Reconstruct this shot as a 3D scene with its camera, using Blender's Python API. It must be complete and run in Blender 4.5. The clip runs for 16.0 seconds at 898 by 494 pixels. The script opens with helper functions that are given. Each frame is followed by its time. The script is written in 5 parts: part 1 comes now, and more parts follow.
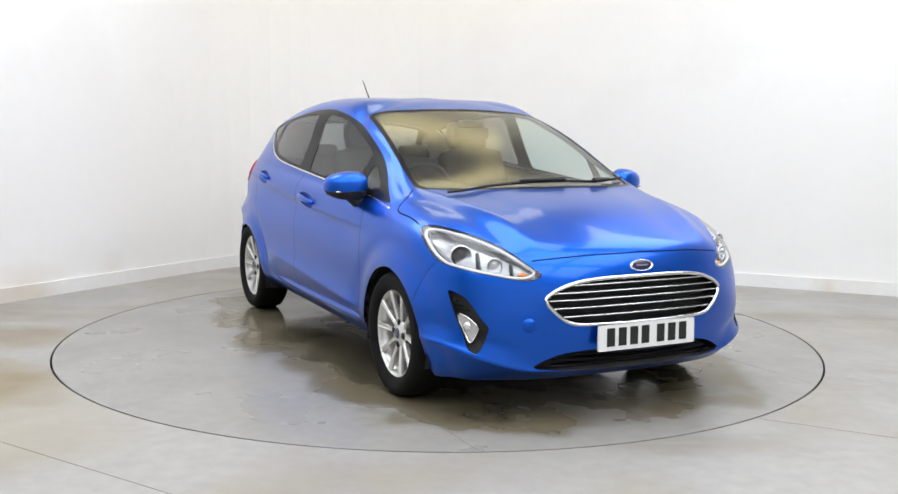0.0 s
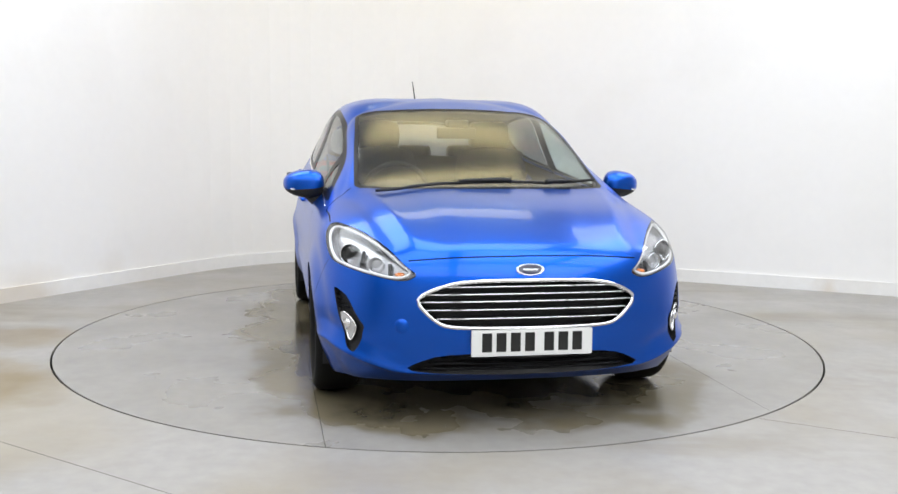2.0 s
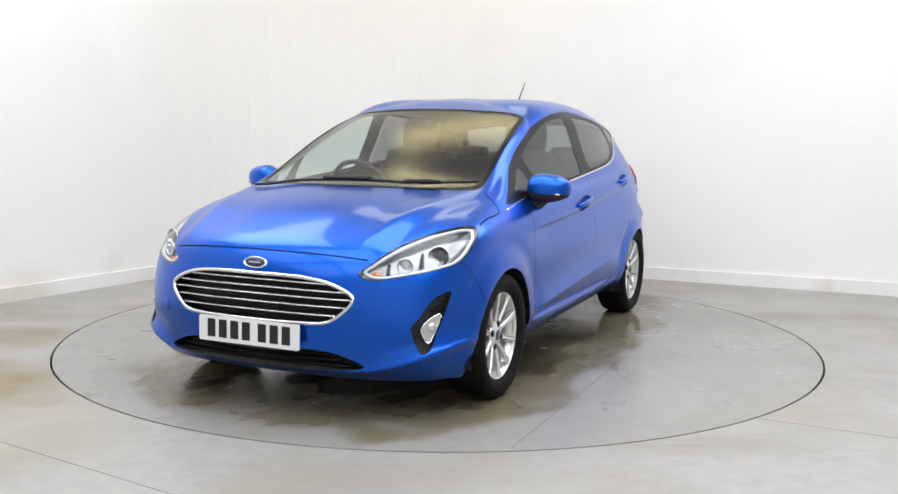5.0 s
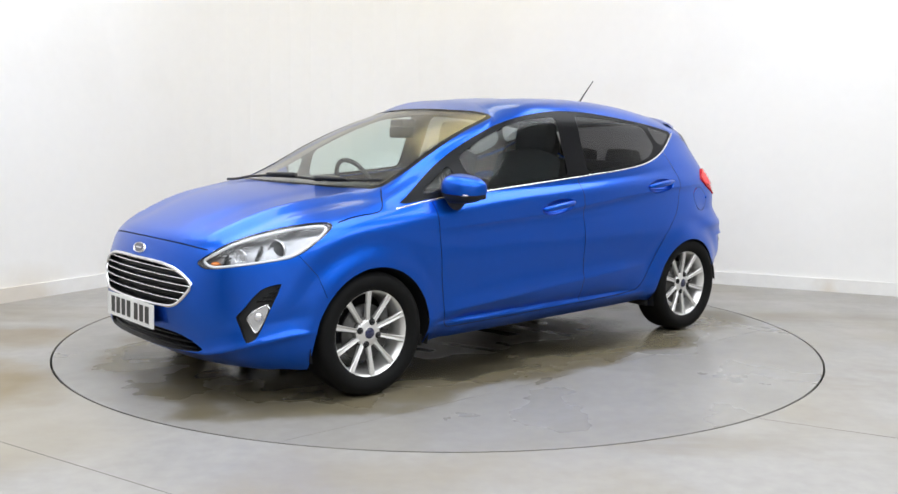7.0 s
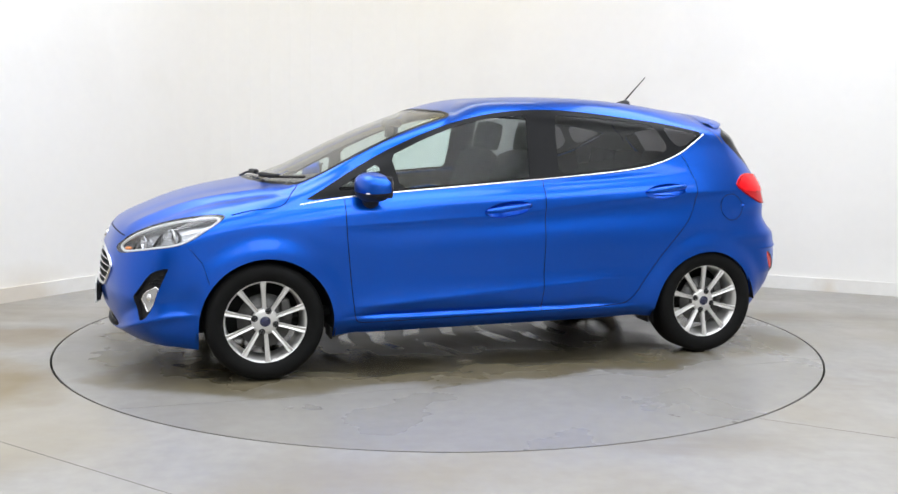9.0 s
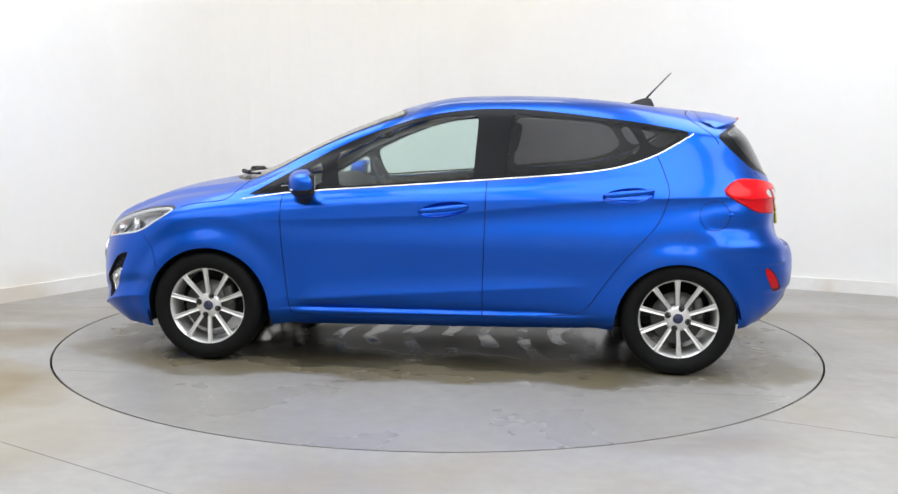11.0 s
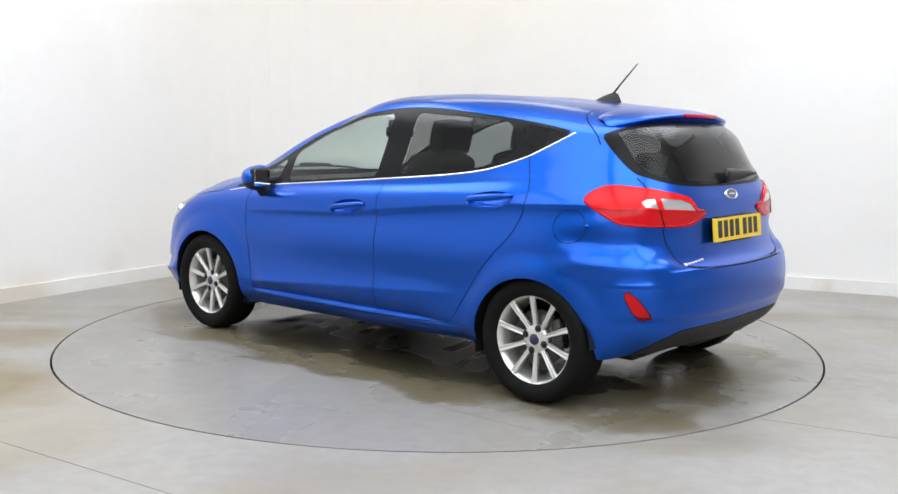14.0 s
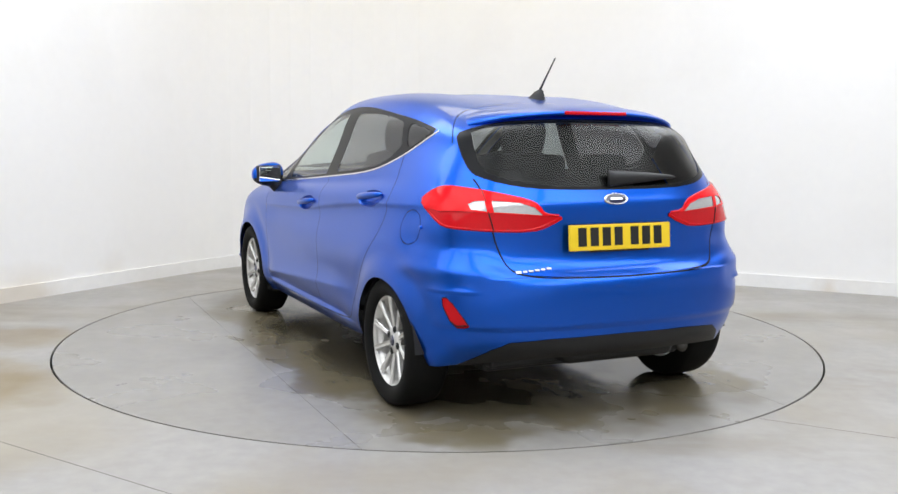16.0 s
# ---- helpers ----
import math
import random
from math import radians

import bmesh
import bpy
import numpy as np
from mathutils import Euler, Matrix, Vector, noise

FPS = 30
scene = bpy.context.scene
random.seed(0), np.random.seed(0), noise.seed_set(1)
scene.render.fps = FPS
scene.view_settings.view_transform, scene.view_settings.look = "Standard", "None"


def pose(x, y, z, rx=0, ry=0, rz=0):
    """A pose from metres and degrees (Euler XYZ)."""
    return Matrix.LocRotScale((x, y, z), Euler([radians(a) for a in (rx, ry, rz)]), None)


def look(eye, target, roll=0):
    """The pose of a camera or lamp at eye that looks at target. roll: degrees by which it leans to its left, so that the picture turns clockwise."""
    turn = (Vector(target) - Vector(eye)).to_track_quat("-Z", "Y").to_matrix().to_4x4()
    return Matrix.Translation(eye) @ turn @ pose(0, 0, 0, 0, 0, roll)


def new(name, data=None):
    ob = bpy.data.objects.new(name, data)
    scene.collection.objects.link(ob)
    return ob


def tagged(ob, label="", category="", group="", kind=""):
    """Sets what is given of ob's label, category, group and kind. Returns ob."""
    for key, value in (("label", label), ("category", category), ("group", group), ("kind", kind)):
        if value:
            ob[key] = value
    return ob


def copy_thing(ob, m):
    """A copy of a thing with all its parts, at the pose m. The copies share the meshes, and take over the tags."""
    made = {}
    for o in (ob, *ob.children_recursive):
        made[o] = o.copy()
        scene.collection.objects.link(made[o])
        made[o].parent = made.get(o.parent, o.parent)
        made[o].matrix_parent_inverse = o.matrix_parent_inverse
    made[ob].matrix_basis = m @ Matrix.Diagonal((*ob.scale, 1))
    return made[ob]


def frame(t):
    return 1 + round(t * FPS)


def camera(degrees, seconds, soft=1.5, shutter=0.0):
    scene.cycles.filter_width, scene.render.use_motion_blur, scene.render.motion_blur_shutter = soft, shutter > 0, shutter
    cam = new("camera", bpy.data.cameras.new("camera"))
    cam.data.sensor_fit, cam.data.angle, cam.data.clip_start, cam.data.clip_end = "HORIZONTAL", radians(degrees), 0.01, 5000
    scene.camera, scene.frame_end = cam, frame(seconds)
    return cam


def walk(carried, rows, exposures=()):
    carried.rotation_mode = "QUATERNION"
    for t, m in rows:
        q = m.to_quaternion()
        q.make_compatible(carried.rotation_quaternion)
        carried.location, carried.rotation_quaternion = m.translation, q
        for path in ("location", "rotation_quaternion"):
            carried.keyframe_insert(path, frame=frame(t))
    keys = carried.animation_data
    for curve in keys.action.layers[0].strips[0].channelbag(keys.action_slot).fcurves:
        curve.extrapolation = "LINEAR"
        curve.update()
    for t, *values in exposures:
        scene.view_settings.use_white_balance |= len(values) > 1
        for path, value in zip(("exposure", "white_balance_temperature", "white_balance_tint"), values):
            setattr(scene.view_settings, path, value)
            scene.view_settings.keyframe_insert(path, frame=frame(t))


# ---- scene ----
EXPOSURE = -0.56
# ---- camera: it stands still on a tripod ----
cam = camera(49.64, 16.0, soft=1.5)
EYE = Vector((0.0, -5.902, 1.255))
YAW, PITCH = radians(-0.519), radians(-6.906)
AIM = EYE + Vector((-math.sin(YAW) * math.cos(PITCH), math.cos(YAW) * math.cos(PITCH), math.sin(PITCH)))
walk(cam, [(0.0, look(EYE, AIM, 0.692)), (16.0, look(EYE, AIM, 0.692))], [(0.0, EXPOSURE), (16.0, EXPOSURE)])

# ---- light: closed white studio under ceiling panels ----
world = bpy.data.worlds.new("world")
scene.world = world
world.use_nodes = True
world.node_tree.nodes["Background"].inputs[0].default_value = (0.9, 0.95, 1.0, 1)
world.node_tree.nodes["Background"].inputs[1].default_value = 0.05

CEILING = 4.0
# x, y, width, length, power; the last one is yellowed with age
PANELS = [(x, y, 2.35, 2.6, 72.0 + 6.0 * x) for y in (-6.2, -3.2) for x in (-4.0, -1.3, 1.4, 4.1)]
PANELS += [(0.25, -0.95, 2.35, 1.5, 62.0), (-2.45, 0.2, 2.3, 2.6, 110.0), (3.0, 0.2, 2.3, 2.6, 106.0), (0.1, 2.0, 2.1, 1.0, 30.0)]
WHITE_LIGHT, YELLOW_LIGHT = (0.91, 0.955, 1.0), (1.0, 0.86, 0.46)
for px_, py_, pw_, pl_, power in PANELS:
    lamp = bpy.data.lights.new("ceiling_lamp", "AREA")
    lamp.shape, lamp.size, lamp.size_y, lamp.energy = "RECTANGLE", pw_, pl_, power
    lamp.color = YELLOW_LIGHT if power < 42 else WHITE_LIGHT
    tagged(new("ceiling_lamp", lamp), "", "", "", "structure").matrix_world = pose(px_, py_, CEILING - 0.09)


# ---- materials ----
def mat(name, color, rough=0.5, metal=0.0, grain=0.0, scale=40.0, bump=0.0, coat=0.0, stain=0.0, stain_scale=1.5, stain_color=None,
        transmission=0.0, coat_rough=0.03, ior=1.45, emission=0.0, rough_var=0.0, spec=0.5):
    """A principled material with fine grain, larger stains and a fine bump."""
    m = bpy.data.materials.new(name)
    m.use_nodes = True
    nt = m.node_tree
    b = nt.nodes["Principled BSDF"]
    b.inputs["Base Color"].default_value = (*color, 1)
    b.inputs["Roughness"].default_value, b.inputs["Metallic"].default_value = rough, metal
    b.inputs["Coat Weight"].default_value, b.inputs["Coat Roughness"].default_value = coat, coat_rough
    b.inputs["Transmission Weight"].default_value, b.inputs["IOR"].default_value = transmission, ior
    b.inputs["Specular IOR Level"].default_value = spec
    if emission:
        b.inputs["Emission Color"].default_value, b.inputs["Emission Strength"].default_value = (*color, 1), emission
    if grain or bump or stain or rough_var:
        co = nt.nodes.new("ShaderNodeTexCoord")
        fine = nt.nodes.new("ShaderNodeTexNoise")
        fine.inputs["Scale"].default_value, fine.inputs["Detail"].default_value = scale, 6
        nt.links.new(co.outputs["Object"], fine.inputs["Vector"])
        broad = nt.nodes.new("ShaderNodeTexNoise")
        broad.inputs["Scale"].default_value, broad.inputs["Detail"].default_value = stain_scale, 5
        nt.links.new(co.outputs["Object"], broad.inputs["Vector"])
        mix = nt.nodes.new("ShaderNodeMix")
        mix.data_type = "RGBA"
        mix.inputs[6].default_value = (*[c * (1 - grain) for c in color], 1)
        mix.inputs[7].default_value = (*[min(1, c * (1 + grain)) for c in color], 1)
        nt.links.new(fine.outputs["Fac"], mix.inputs[0])
        last = mix.outputs[2]
        if stain:
            ramp = nt.nodes.new("ShaderNodeMapRange")
            ramp.inputs["From Min"].default_value, ramp.inputs["From Max"].default_value = 0.48, 0.72
            ramp.inputs["To Max"].default_value = stain
            nt.links.new(broad.outputs["Fac"], ramp.inputs["Value"])
            mix2 = nt.nodes.new("ShaderNodeMix")
            mix2.data_type = "RGBA"
            mix2.inputs[7].default_value = (*(stain_color or [c * 0.6 for c in color]), 1)
            nt.links.new(ramp.outputs["Result"], mix2.inputs[0])
            nt.links.new(last, mix2.inputs[6])
            last = mix2.outputs[2]
        nt.links.new(last, b.inputs["Base Color"])
        if rough_var:
            rr = nt.nodes.new("ShaderNodeMapRange")
            rr.inputs["From Min"].default_value, rr.inputs["From Max"].default_value = 0.35, 0.65
            rr.inputs["To Min"].default_value, rr.inputs["To Max"].default_value = rough - rough_var, rough + rough_var
            nt.links.new(broad.outputs["Fac"], rr.inputs["Value"])
            nt.links.new(rr.outputs["Result"], b.inputs["Roughness"])
        if bump:
            bp = nt.nodes.new("ShaderNodeBump")
            bp.inputs["Strength"].default_value, bp.inputs["Distance"].default_value = bump, 0.004
            nt.links.new(fine.outputs["Fac"], bp.inputs["Height"])
            nt.links.new(bp.outputs["Normal"], b.inputs["Normal"])
    return m


def glass_mat(name, tint, amount, gloss=0.05, soft=0.02):
    """A thin tinted pane: light passes straight through, with a mirror reflection on top."""
    m = bpy.data.materials.new(name)
    m.use_nodes = True
    nt = m.node_tree
    nt.nodes.remove(nt.nodes["Principled BSDF"])
    clear = nt.nodes.new("ShaderNodeBsdfTransparent")
    clear.inputs["Color"].default_value = (*[c * amount for c in tint], 1)
    shine = nt.nodes.new("ShaderNodeBsdfGlossy")
    shine.inputs["Roughness"].default_value = soft
    face = nt.nodes.new("ShaderNodeLayerWeight")
    face.inputs["Blend"].default_value = 0.5
    fres = nt.nodes.new("ShaderNodeMath")
    fres.operation = "POWER"
    fres.inputs[1].default_value = 4.0
    nt.links.new(face.outputs["Facing"], fres.inputs[0])
    up = nt.nodes.new("ShaderNodeMath")
    up.operation = "ADD"
    up.inputs[1].default_value = gloss
    up.use_clamp = True
    mix = nt.nodes.new("ShaderNodeMixShader")
    nt.links.new(fres.outputs[0], up.inputs[0])
    nt.links.new(up.outputs[0], mix.inputs[0])
    nt.links.new(clear.outputs[0], mix.inputs[1])
    nt.links.new(shine.outputs[0], mix.inputs[2])
    nt.links.new(mix.outputs[0], nt.nodes["Material Output"].inputs[0])
    return m


M_JOINT = mat("joint_filler", (0.15, 0.14, 0.125), 0.7, grain=0.3, scale=30)
M_CEIL = mat("ceiling_paint", (0.85, 0.85, 0.85), 0.85, grain=0.02)
M_GROOVE = mat("groove_dark", (0.008, 0.008, 0.008), 0.8, grain=0.2)
M_PANEL = mat("light_diffuser", (0.96, 0.98, 1.0), 0.5, emission=0.8)
M_PANEL_WARM = mat("yellowed_diffuser", (1.0, 0.88, 0.52), 0.5, emission=0.5)
M_FRAME = mat("white_metal", (0.8, 0.8, 0.8), 0.4, grain=0.02)
M_BLUE = mat("blue_metallic_paint", (0.0026, 0.090, 0.55), 0.31, 0.92, grain=0.16, scale=900, coat=0.42, spec=0.3, coat_rough=0.08)
M_BLACK = mat("black_gloss_trim", (0.006, 0.006, 0.007), 0.28, grain=0.1, spec=0.14)
M_PLASTIC = mat("black_plastic", (0.010, 0.010, 0.011), 0.55, grain=0.2, scale=300, bump=0.1)
M_RUBBER = mat("tyre_rubber", (0.005, 0.005, 0.005), 0.68, grain=0.25, scale=60, bump=0.05, spec=0.18)
M_ALLOY = mat("silver_alloy", (0.72, 0.71, 0.69), 0.32, 0.6, grain=0.05, scale=200, coat=0.3)
M_CHROME = mat("chrome", (0.82, 0.82, 0.83), 0.10, 1.0, grain=0.02)
M_STEEL = mat("brake_steel", (0.10, 0.098, 0.095), 0.45, 0.8, grain=0.2, scale=80)
M_GLASS = glass_mat("clear_glass", (0.84, 0.96, 0.93), 0.90, 0.030, 0.12)
M_SCREEN = glass_mat("windscreen_glass", (0.90, 0.97, 0.93), 0.95, 0.045, 0.22)
M_PRIVACY = glass_mat("privacy_glass", (0.80, 0.80, 0.82), 0.34, 0.020, 0.24)
M_LENS = glass_mat("lamp_lens", (0.97, 0.98, 1.0), 0.95, 0.04, 0.08)
M_RED = mat("red_lens", (0.78, 0.008, 0.014), 0.14, grain=0.12, scale=120, coat=0.1, spec=0.2)
M_REDDARK = mat("dark_red_lens", (0.52, 0.005, 0.010), 0.14, grain=0.12, scale=120, coat=0.1, spec=0.2)
M_CLEARLENS = mat("clear_lamp", (0.55, 0.55, 0.56), 0.15, 0.5, grain=0.15, scale=90, coat=1.0)
M_HOUSING = mat("lamp_housing", (0.42, 0.42, 0.43), 0.24, 0.75, grain=0.2, scale=60)
M_SEAT = mat("charcoal_fabric", (0.020, 0.021, 0.023), 0.9, grain=0.3, scale=250, spec=0.15)
M_DASH = mat("dash_plastic", (0.028, 0.028, 0.030), 0.7, grain=0.25, scale=300, spec=0.2)
M_LINING = mat("pale_headlining", (0.42, 0.41, 0.39), 0.9, grain=0.05, scale=200)
M_WHITE = mat("plate_white", (0.78, 0.78, 0.77), 0.35, grain=0.02)
M_YELLOW = mat("plate_yellow", (0.80, 0.56, 0.02), 0.35, grain=0.02)
M_INK = mat("plate_black", (0.012, 0.012, 0.012), 0.4, grain=0.1)
M_BADGE = mat("badge_blue", (0.006, 0.010, 0.055), 0.25, grain=0.1, coat=1.0)
M_AMBER = mat("amber_lens", (0.75, 0.22, 0.03), 0.2, grain=0.1, coat=1.0)
M_MIRROR = mat("mirror_glass", (0.9, 0.9, 0.9), 0.02, 1.0)


# ---- small builders ----
def finish(bm, name, material, parent=None, label="", smooth=True, normals=None):
    me = bpy.data.meshes.new(name)
    bm.to_mesh(me)
    bm.free()
    me.materials.append(material)
    me.polygons.foreach_set("use_smooth", [smooth] * len(me.polygons))
    ob = new(name, me)
    if parent:
        ob.parent = parent
    if label:
        tagged(ob, label)
    if normals:
        me.normals_split_custom_set_from_vertices(normals)
    return ob


def part(name, bm, material, parent, label="", smooth=True):
    return finish(bm, name, material, parent, label, smooth)


def box(bm, cx, cy, cz, sx, sy, sz, bevel=0.0, m=None, seg=2):
    g = bmesh.ops.create_cube(bm, size=1.0, matrix=(m or Matrix()) @ pose(cx, cy, cz) @ Matrix.Diagonal((sx, sy, sz, 1)))
    if bevel:
        es = list({e for v in g["verts"] for e in v.link_edges})
        bmesh.ops.bevel(bm, geom=es, offset=bevel, segments=seg, profile=0.5, affect="EDGES")
    return bm


def lathe(bm, profile, steps=48, m=None, axis="y"):
    """Turn (radius, along) pairs round the y axis."""
    m = m or Matrix()
    rings = []
    for r, a in profile:
        rings.append([bm.verts.new(m @ Vector((r * math.cos(2 * math.pi * i / steps), a, r * math.sin(2 * math.pi * i / steps)))) for i in range(steps)])
    for p, q in zip(rings, rings[1:]):
        for i in range(steps):
            j = (i + 1) % steps
            bm.faces.new((p[i], p[j], q[j], q[i]))
    return rings


def tube(bm, pts, radius, steps=8, close=False):
    """A round bar along a line of points; radius may be one number or one for each point."""
    pts = [Vector(p) for p in pts]
    n = len(pts)
    rings = []
    for i, p in enumerate(pts):
        a, b = pts[(i - 1) % n if close else max(i - 1, 0)], pts[(i + 1) % n if close else min(i + 1, n - 1)]
        d = (b - a).normalized()
        side = d.cross(Vector((0.013, 0.021, 1))).normalized()
        if d.cross(Vector((0, 0, 1))).length < 0.05:
            side = Vector((1, 0, 0))
        up = side.cross(d).normalized()
        r = radius[i] if isinstance(radius, (list, tuple)) else radius
        rings.append([bm.verts.new(p + (side * math.cos(k * 2 * math.pi / steps) + up * math.sin(k * 2 * math.pi / steps)) * r) for k in range(steps)])
    for i in range(n if close else n - 1):
        p, q = rings[i], rings[(i + 1) % n]
        for k in range(steps):
            bm.faces.new((p[k], p[(k + 1) % steps], q[(k + 1) % steps], q[k]))
    if not close:
        bm.faces.new(rings[0][::-1])
        bm.faces.new(rings[-1])
    bmesh.ops.recalc_face_normals(bm, faces=bm.faces)
    return bm


def rounded(bm, outline, depth, m=None, bevel=0.0):
    """An outline of (a, b) in the x, z plane made solid over depth along +y."""
    m = m or Matrix()
    f = bm.faces.new([bm.verts.new(m @ Vector((a, 0, b))) for a, b in outline])
    g = bmesh.ops.extrude_face_region(bm, geom=[f])
    vs = [v for v in g["geom"] if isinstance(v, bmesh.types.BMVert)]
    off = m.to_3x3() @ Vector((0, depth, 0))
    for v in vs:
        v.co += off
    bmesh.ops.recalc_face_normals(bm, faces=bm.faces)
    if bevel:
        top = [e for e in bm.edges if all(v in vs for v in e.verts)]
        bmesh.ops.bevel(bm, geom=top, offset=bevel, segments=2, profile=0.5, affect="EDGES")
    return bm


# ---- the studio ----
CORNER = Vector((-1.37, 3.68, 0))
LEFT_DIR, RIGHT_DIR = Vector((-0.521, -0.853, 0)), Vector((0.92, -0.392, 0))
RADIUS = 2.226  # turntable


def wall_line(offset, fillet=1.5):
    """The plan line of the two walls with the rounded corner between them, moved inward by offset."""
    pts = [CORNER + LEFT_DIR * 14.0, CORNER + LEFT_DIR * fillet]
    for k in range(1, 12):
        s = k / 12
        pts.append(CORNER + LEFT_DIR * fillet * (1 - s) ** 2 + RIGHT_DIR * fillet * s ** 2)
    pts += [CORNER + RIGHT_DIR * fillet, CORNER + RIGHT_DIR * 11.5]
    out = []
    for i, p in enumerate(pts):
        d = (pts[min(i + 1, len(pts) - 1)] - pts[max(i - 1, 0)]).normalized()
        out.append(p + Vector((d.y, -d.x, 0)) * offset)
    return out


def strip_solid(name, inner, outer, z0, z1, material, kind_label):
    bm = bmesh.new()
    cols = []
    for a, b in zip(inner, outer):
        cols.append([bm.verts.new((a.x, a.y, z0)), bm.verts.new((a.x, a.y, z1)), bm.verts.new((b.x, b.y, z1)), bm.verts.new((b.x, b.y, z0))])
    for p, q in zip(cols, cols[1:]):
        for k in range(4):
            bm.faces.new((p[k], p[(k + 1) % 4], q[(k + 1) % 4], q[k]))
    bm.faces.new(cols[0])
    bm.faces.new(cols[-1][::-1])
    bmesh.ops.recalc_face_normals(bm, faces=bm.faces)
    ob = finish(bm, name, material, smooth=False)
    return tagged(ob, kind_label, name.split("_")[0], "", "structure")


def floor_mat(name, base, stain_amount, brown, seeds, rough, patches=(), even=1.0):
    """Painted concrete: worn grey paint, brown water stains, fine scratches and uneven gloss."""
    m = bpy.data.materials.new(name)
    m.use_nodes = True
    nt = m.node_tree
    b = nt.nodes["Principled BSDF"]
    co = nt.nodes.new("ShaderNodeTexCoord")

    def noise_node(scale, detail, w=0.0, stretch=(1, 1, 1), rot=0.0):
        mp = nt.nodes.new("ShaderNodeMapping")
        mp.inputs["Scale"].default_value, mp.inputs["Location"].default_value, mp.inputs["Rotation"].default_value = stretch, (w, w * 0.7, 0), (0, 0, rot)
        n = nt.nodes.new("ShaderNodeTexNoise")
        n.inputs["Scale"].default_value, n.inputs["Detail"].default_value = scale, detail
        nt.links.new(co.outputs["Object"], mp.inputs[0])
        nt.links.new(mp.outputs[0], n.inputs["Vector"])
        return n.outputs["Fac"]

    def ramp(src, lo, hi, a, c):
        r = nt.nodes.new("ShaderNodeMapRange")
        r.inputs["From Min"].default_value, r.inputs["From Max"].default_value = lo, hi
        r.inputs["To Min"].default_value, r.inputs["To Max"].default_value = a, c
        nt.links.new(src, r.inputs["Value"])
        return r.outputs["Result"]

    def blend(fac, a, c):
        x = nt.nodes.new("ShaderNodeMix")
        x.data_type = "RGBA"
        nt.links.new(fac, x.inputs[0])
        for sock, val in ((x.inputs[6], a), (x.inputs[7], c)):
            if isinstance(val, tuple):
                sock.default_value = (*val, 1)
            else:
                nt.links.new(val, sock)
        return x.outputs[2]

    col = blend(ramp(noise_node(14, 8, seeds), 0.3, 0.7, 0, 1), tuple(c * (1 - 0.07 * even) for c in base), tuple(c * (1 + 0.06 * even) for c in base))
    col = blend(ramp(noise_node(1.1, 5, seeds + 3.1), 0.46, 0.68, 0, stain_amount), col, brown)
    col = blend(ramp(noise_node(0.9, 6, seeds + 7.7, (0.5, 2.2, 1), 0.5), 0.56, 0.66, 0, stain_amount * 0.8), col, tuple(c * 0.8 for c in brown))
    col = blend(ramp(noise_node(55, 3, seeds + 1.3), 0.66, 0.74, 0, 0.25 * even), col, tuple(c * 0.75 for c in base))
    for (sx, sy, rx_, ry_), amount, tone in patches:
        mp = nt.nodes.new("ShaderNodeMapping")
        mp.vector_type = "TEXTURE"
        mp.inputs["Location"].default_value, mp.inputs["Scale"].default_value = (sx, sy, 0), (rx_, ry_, 0.3)
        warp = nt.nodes.new("ShaderNodeVectorMath")
        wn = nt.nodes.new("ShaderNodeTexNoise")
        wn.inputs["Scale"].default_value, wn.inputs["Detail"].default_value = 2.2, 6
        nt.links.new(co.outputs["Object"], wn.inputs["Vector"])
        warp.operation = "MULTIPLY_ADD"
        warp.inputs[1].default_value = (0.9, 0.9, 0)
        nt.links.new(wn.outputs["Color"], warp.inputs[0])
        nt.links.new(co.outputs["Object"], warp.inputs[2])
        off = nt.nodes.new("ShaderNodeVectorMath")
        off.operation = "SUBTRACT"
        off.inputs[1].default_value = (0.45, 0.45, 0)
        nt.links.new(warp.outputs[0], off.inputs[0])
        nt.links.new(off.outputs[0], mp.inputs[0])
        ln = nt.nodes.new("ShaderNodeVectorMath")
        ln.operation = "LENGTH"
        nt.links.new(mp.outputs[0], ln.inputs[0])
        col = blend(ramp(ln.outputs["Value"], 0.45, 1.0, amount, 0.0), col, tone)
    nt.links.new(col, b.inputs["Base Color"])
    nt.links.new(ramp(noise_node(1.6, 6, seeds + 5.0), 0.35, 0.65, rough - 0.10, rough + 0.10), b.inputs["Roughness"])
    bp = nt.nodes.new("ShaderNodeBump")
    bp.inputs["Strength"].default_value, bp.inputs["Distance"].default_value = 0.12 * even, 0.003
    nt.links.new(noise_node(9, 6, seeds), bp.inputs["Height"])
    nt.links.new(bp.outputs["Normal"], b.inputs["Normal"])
    return m


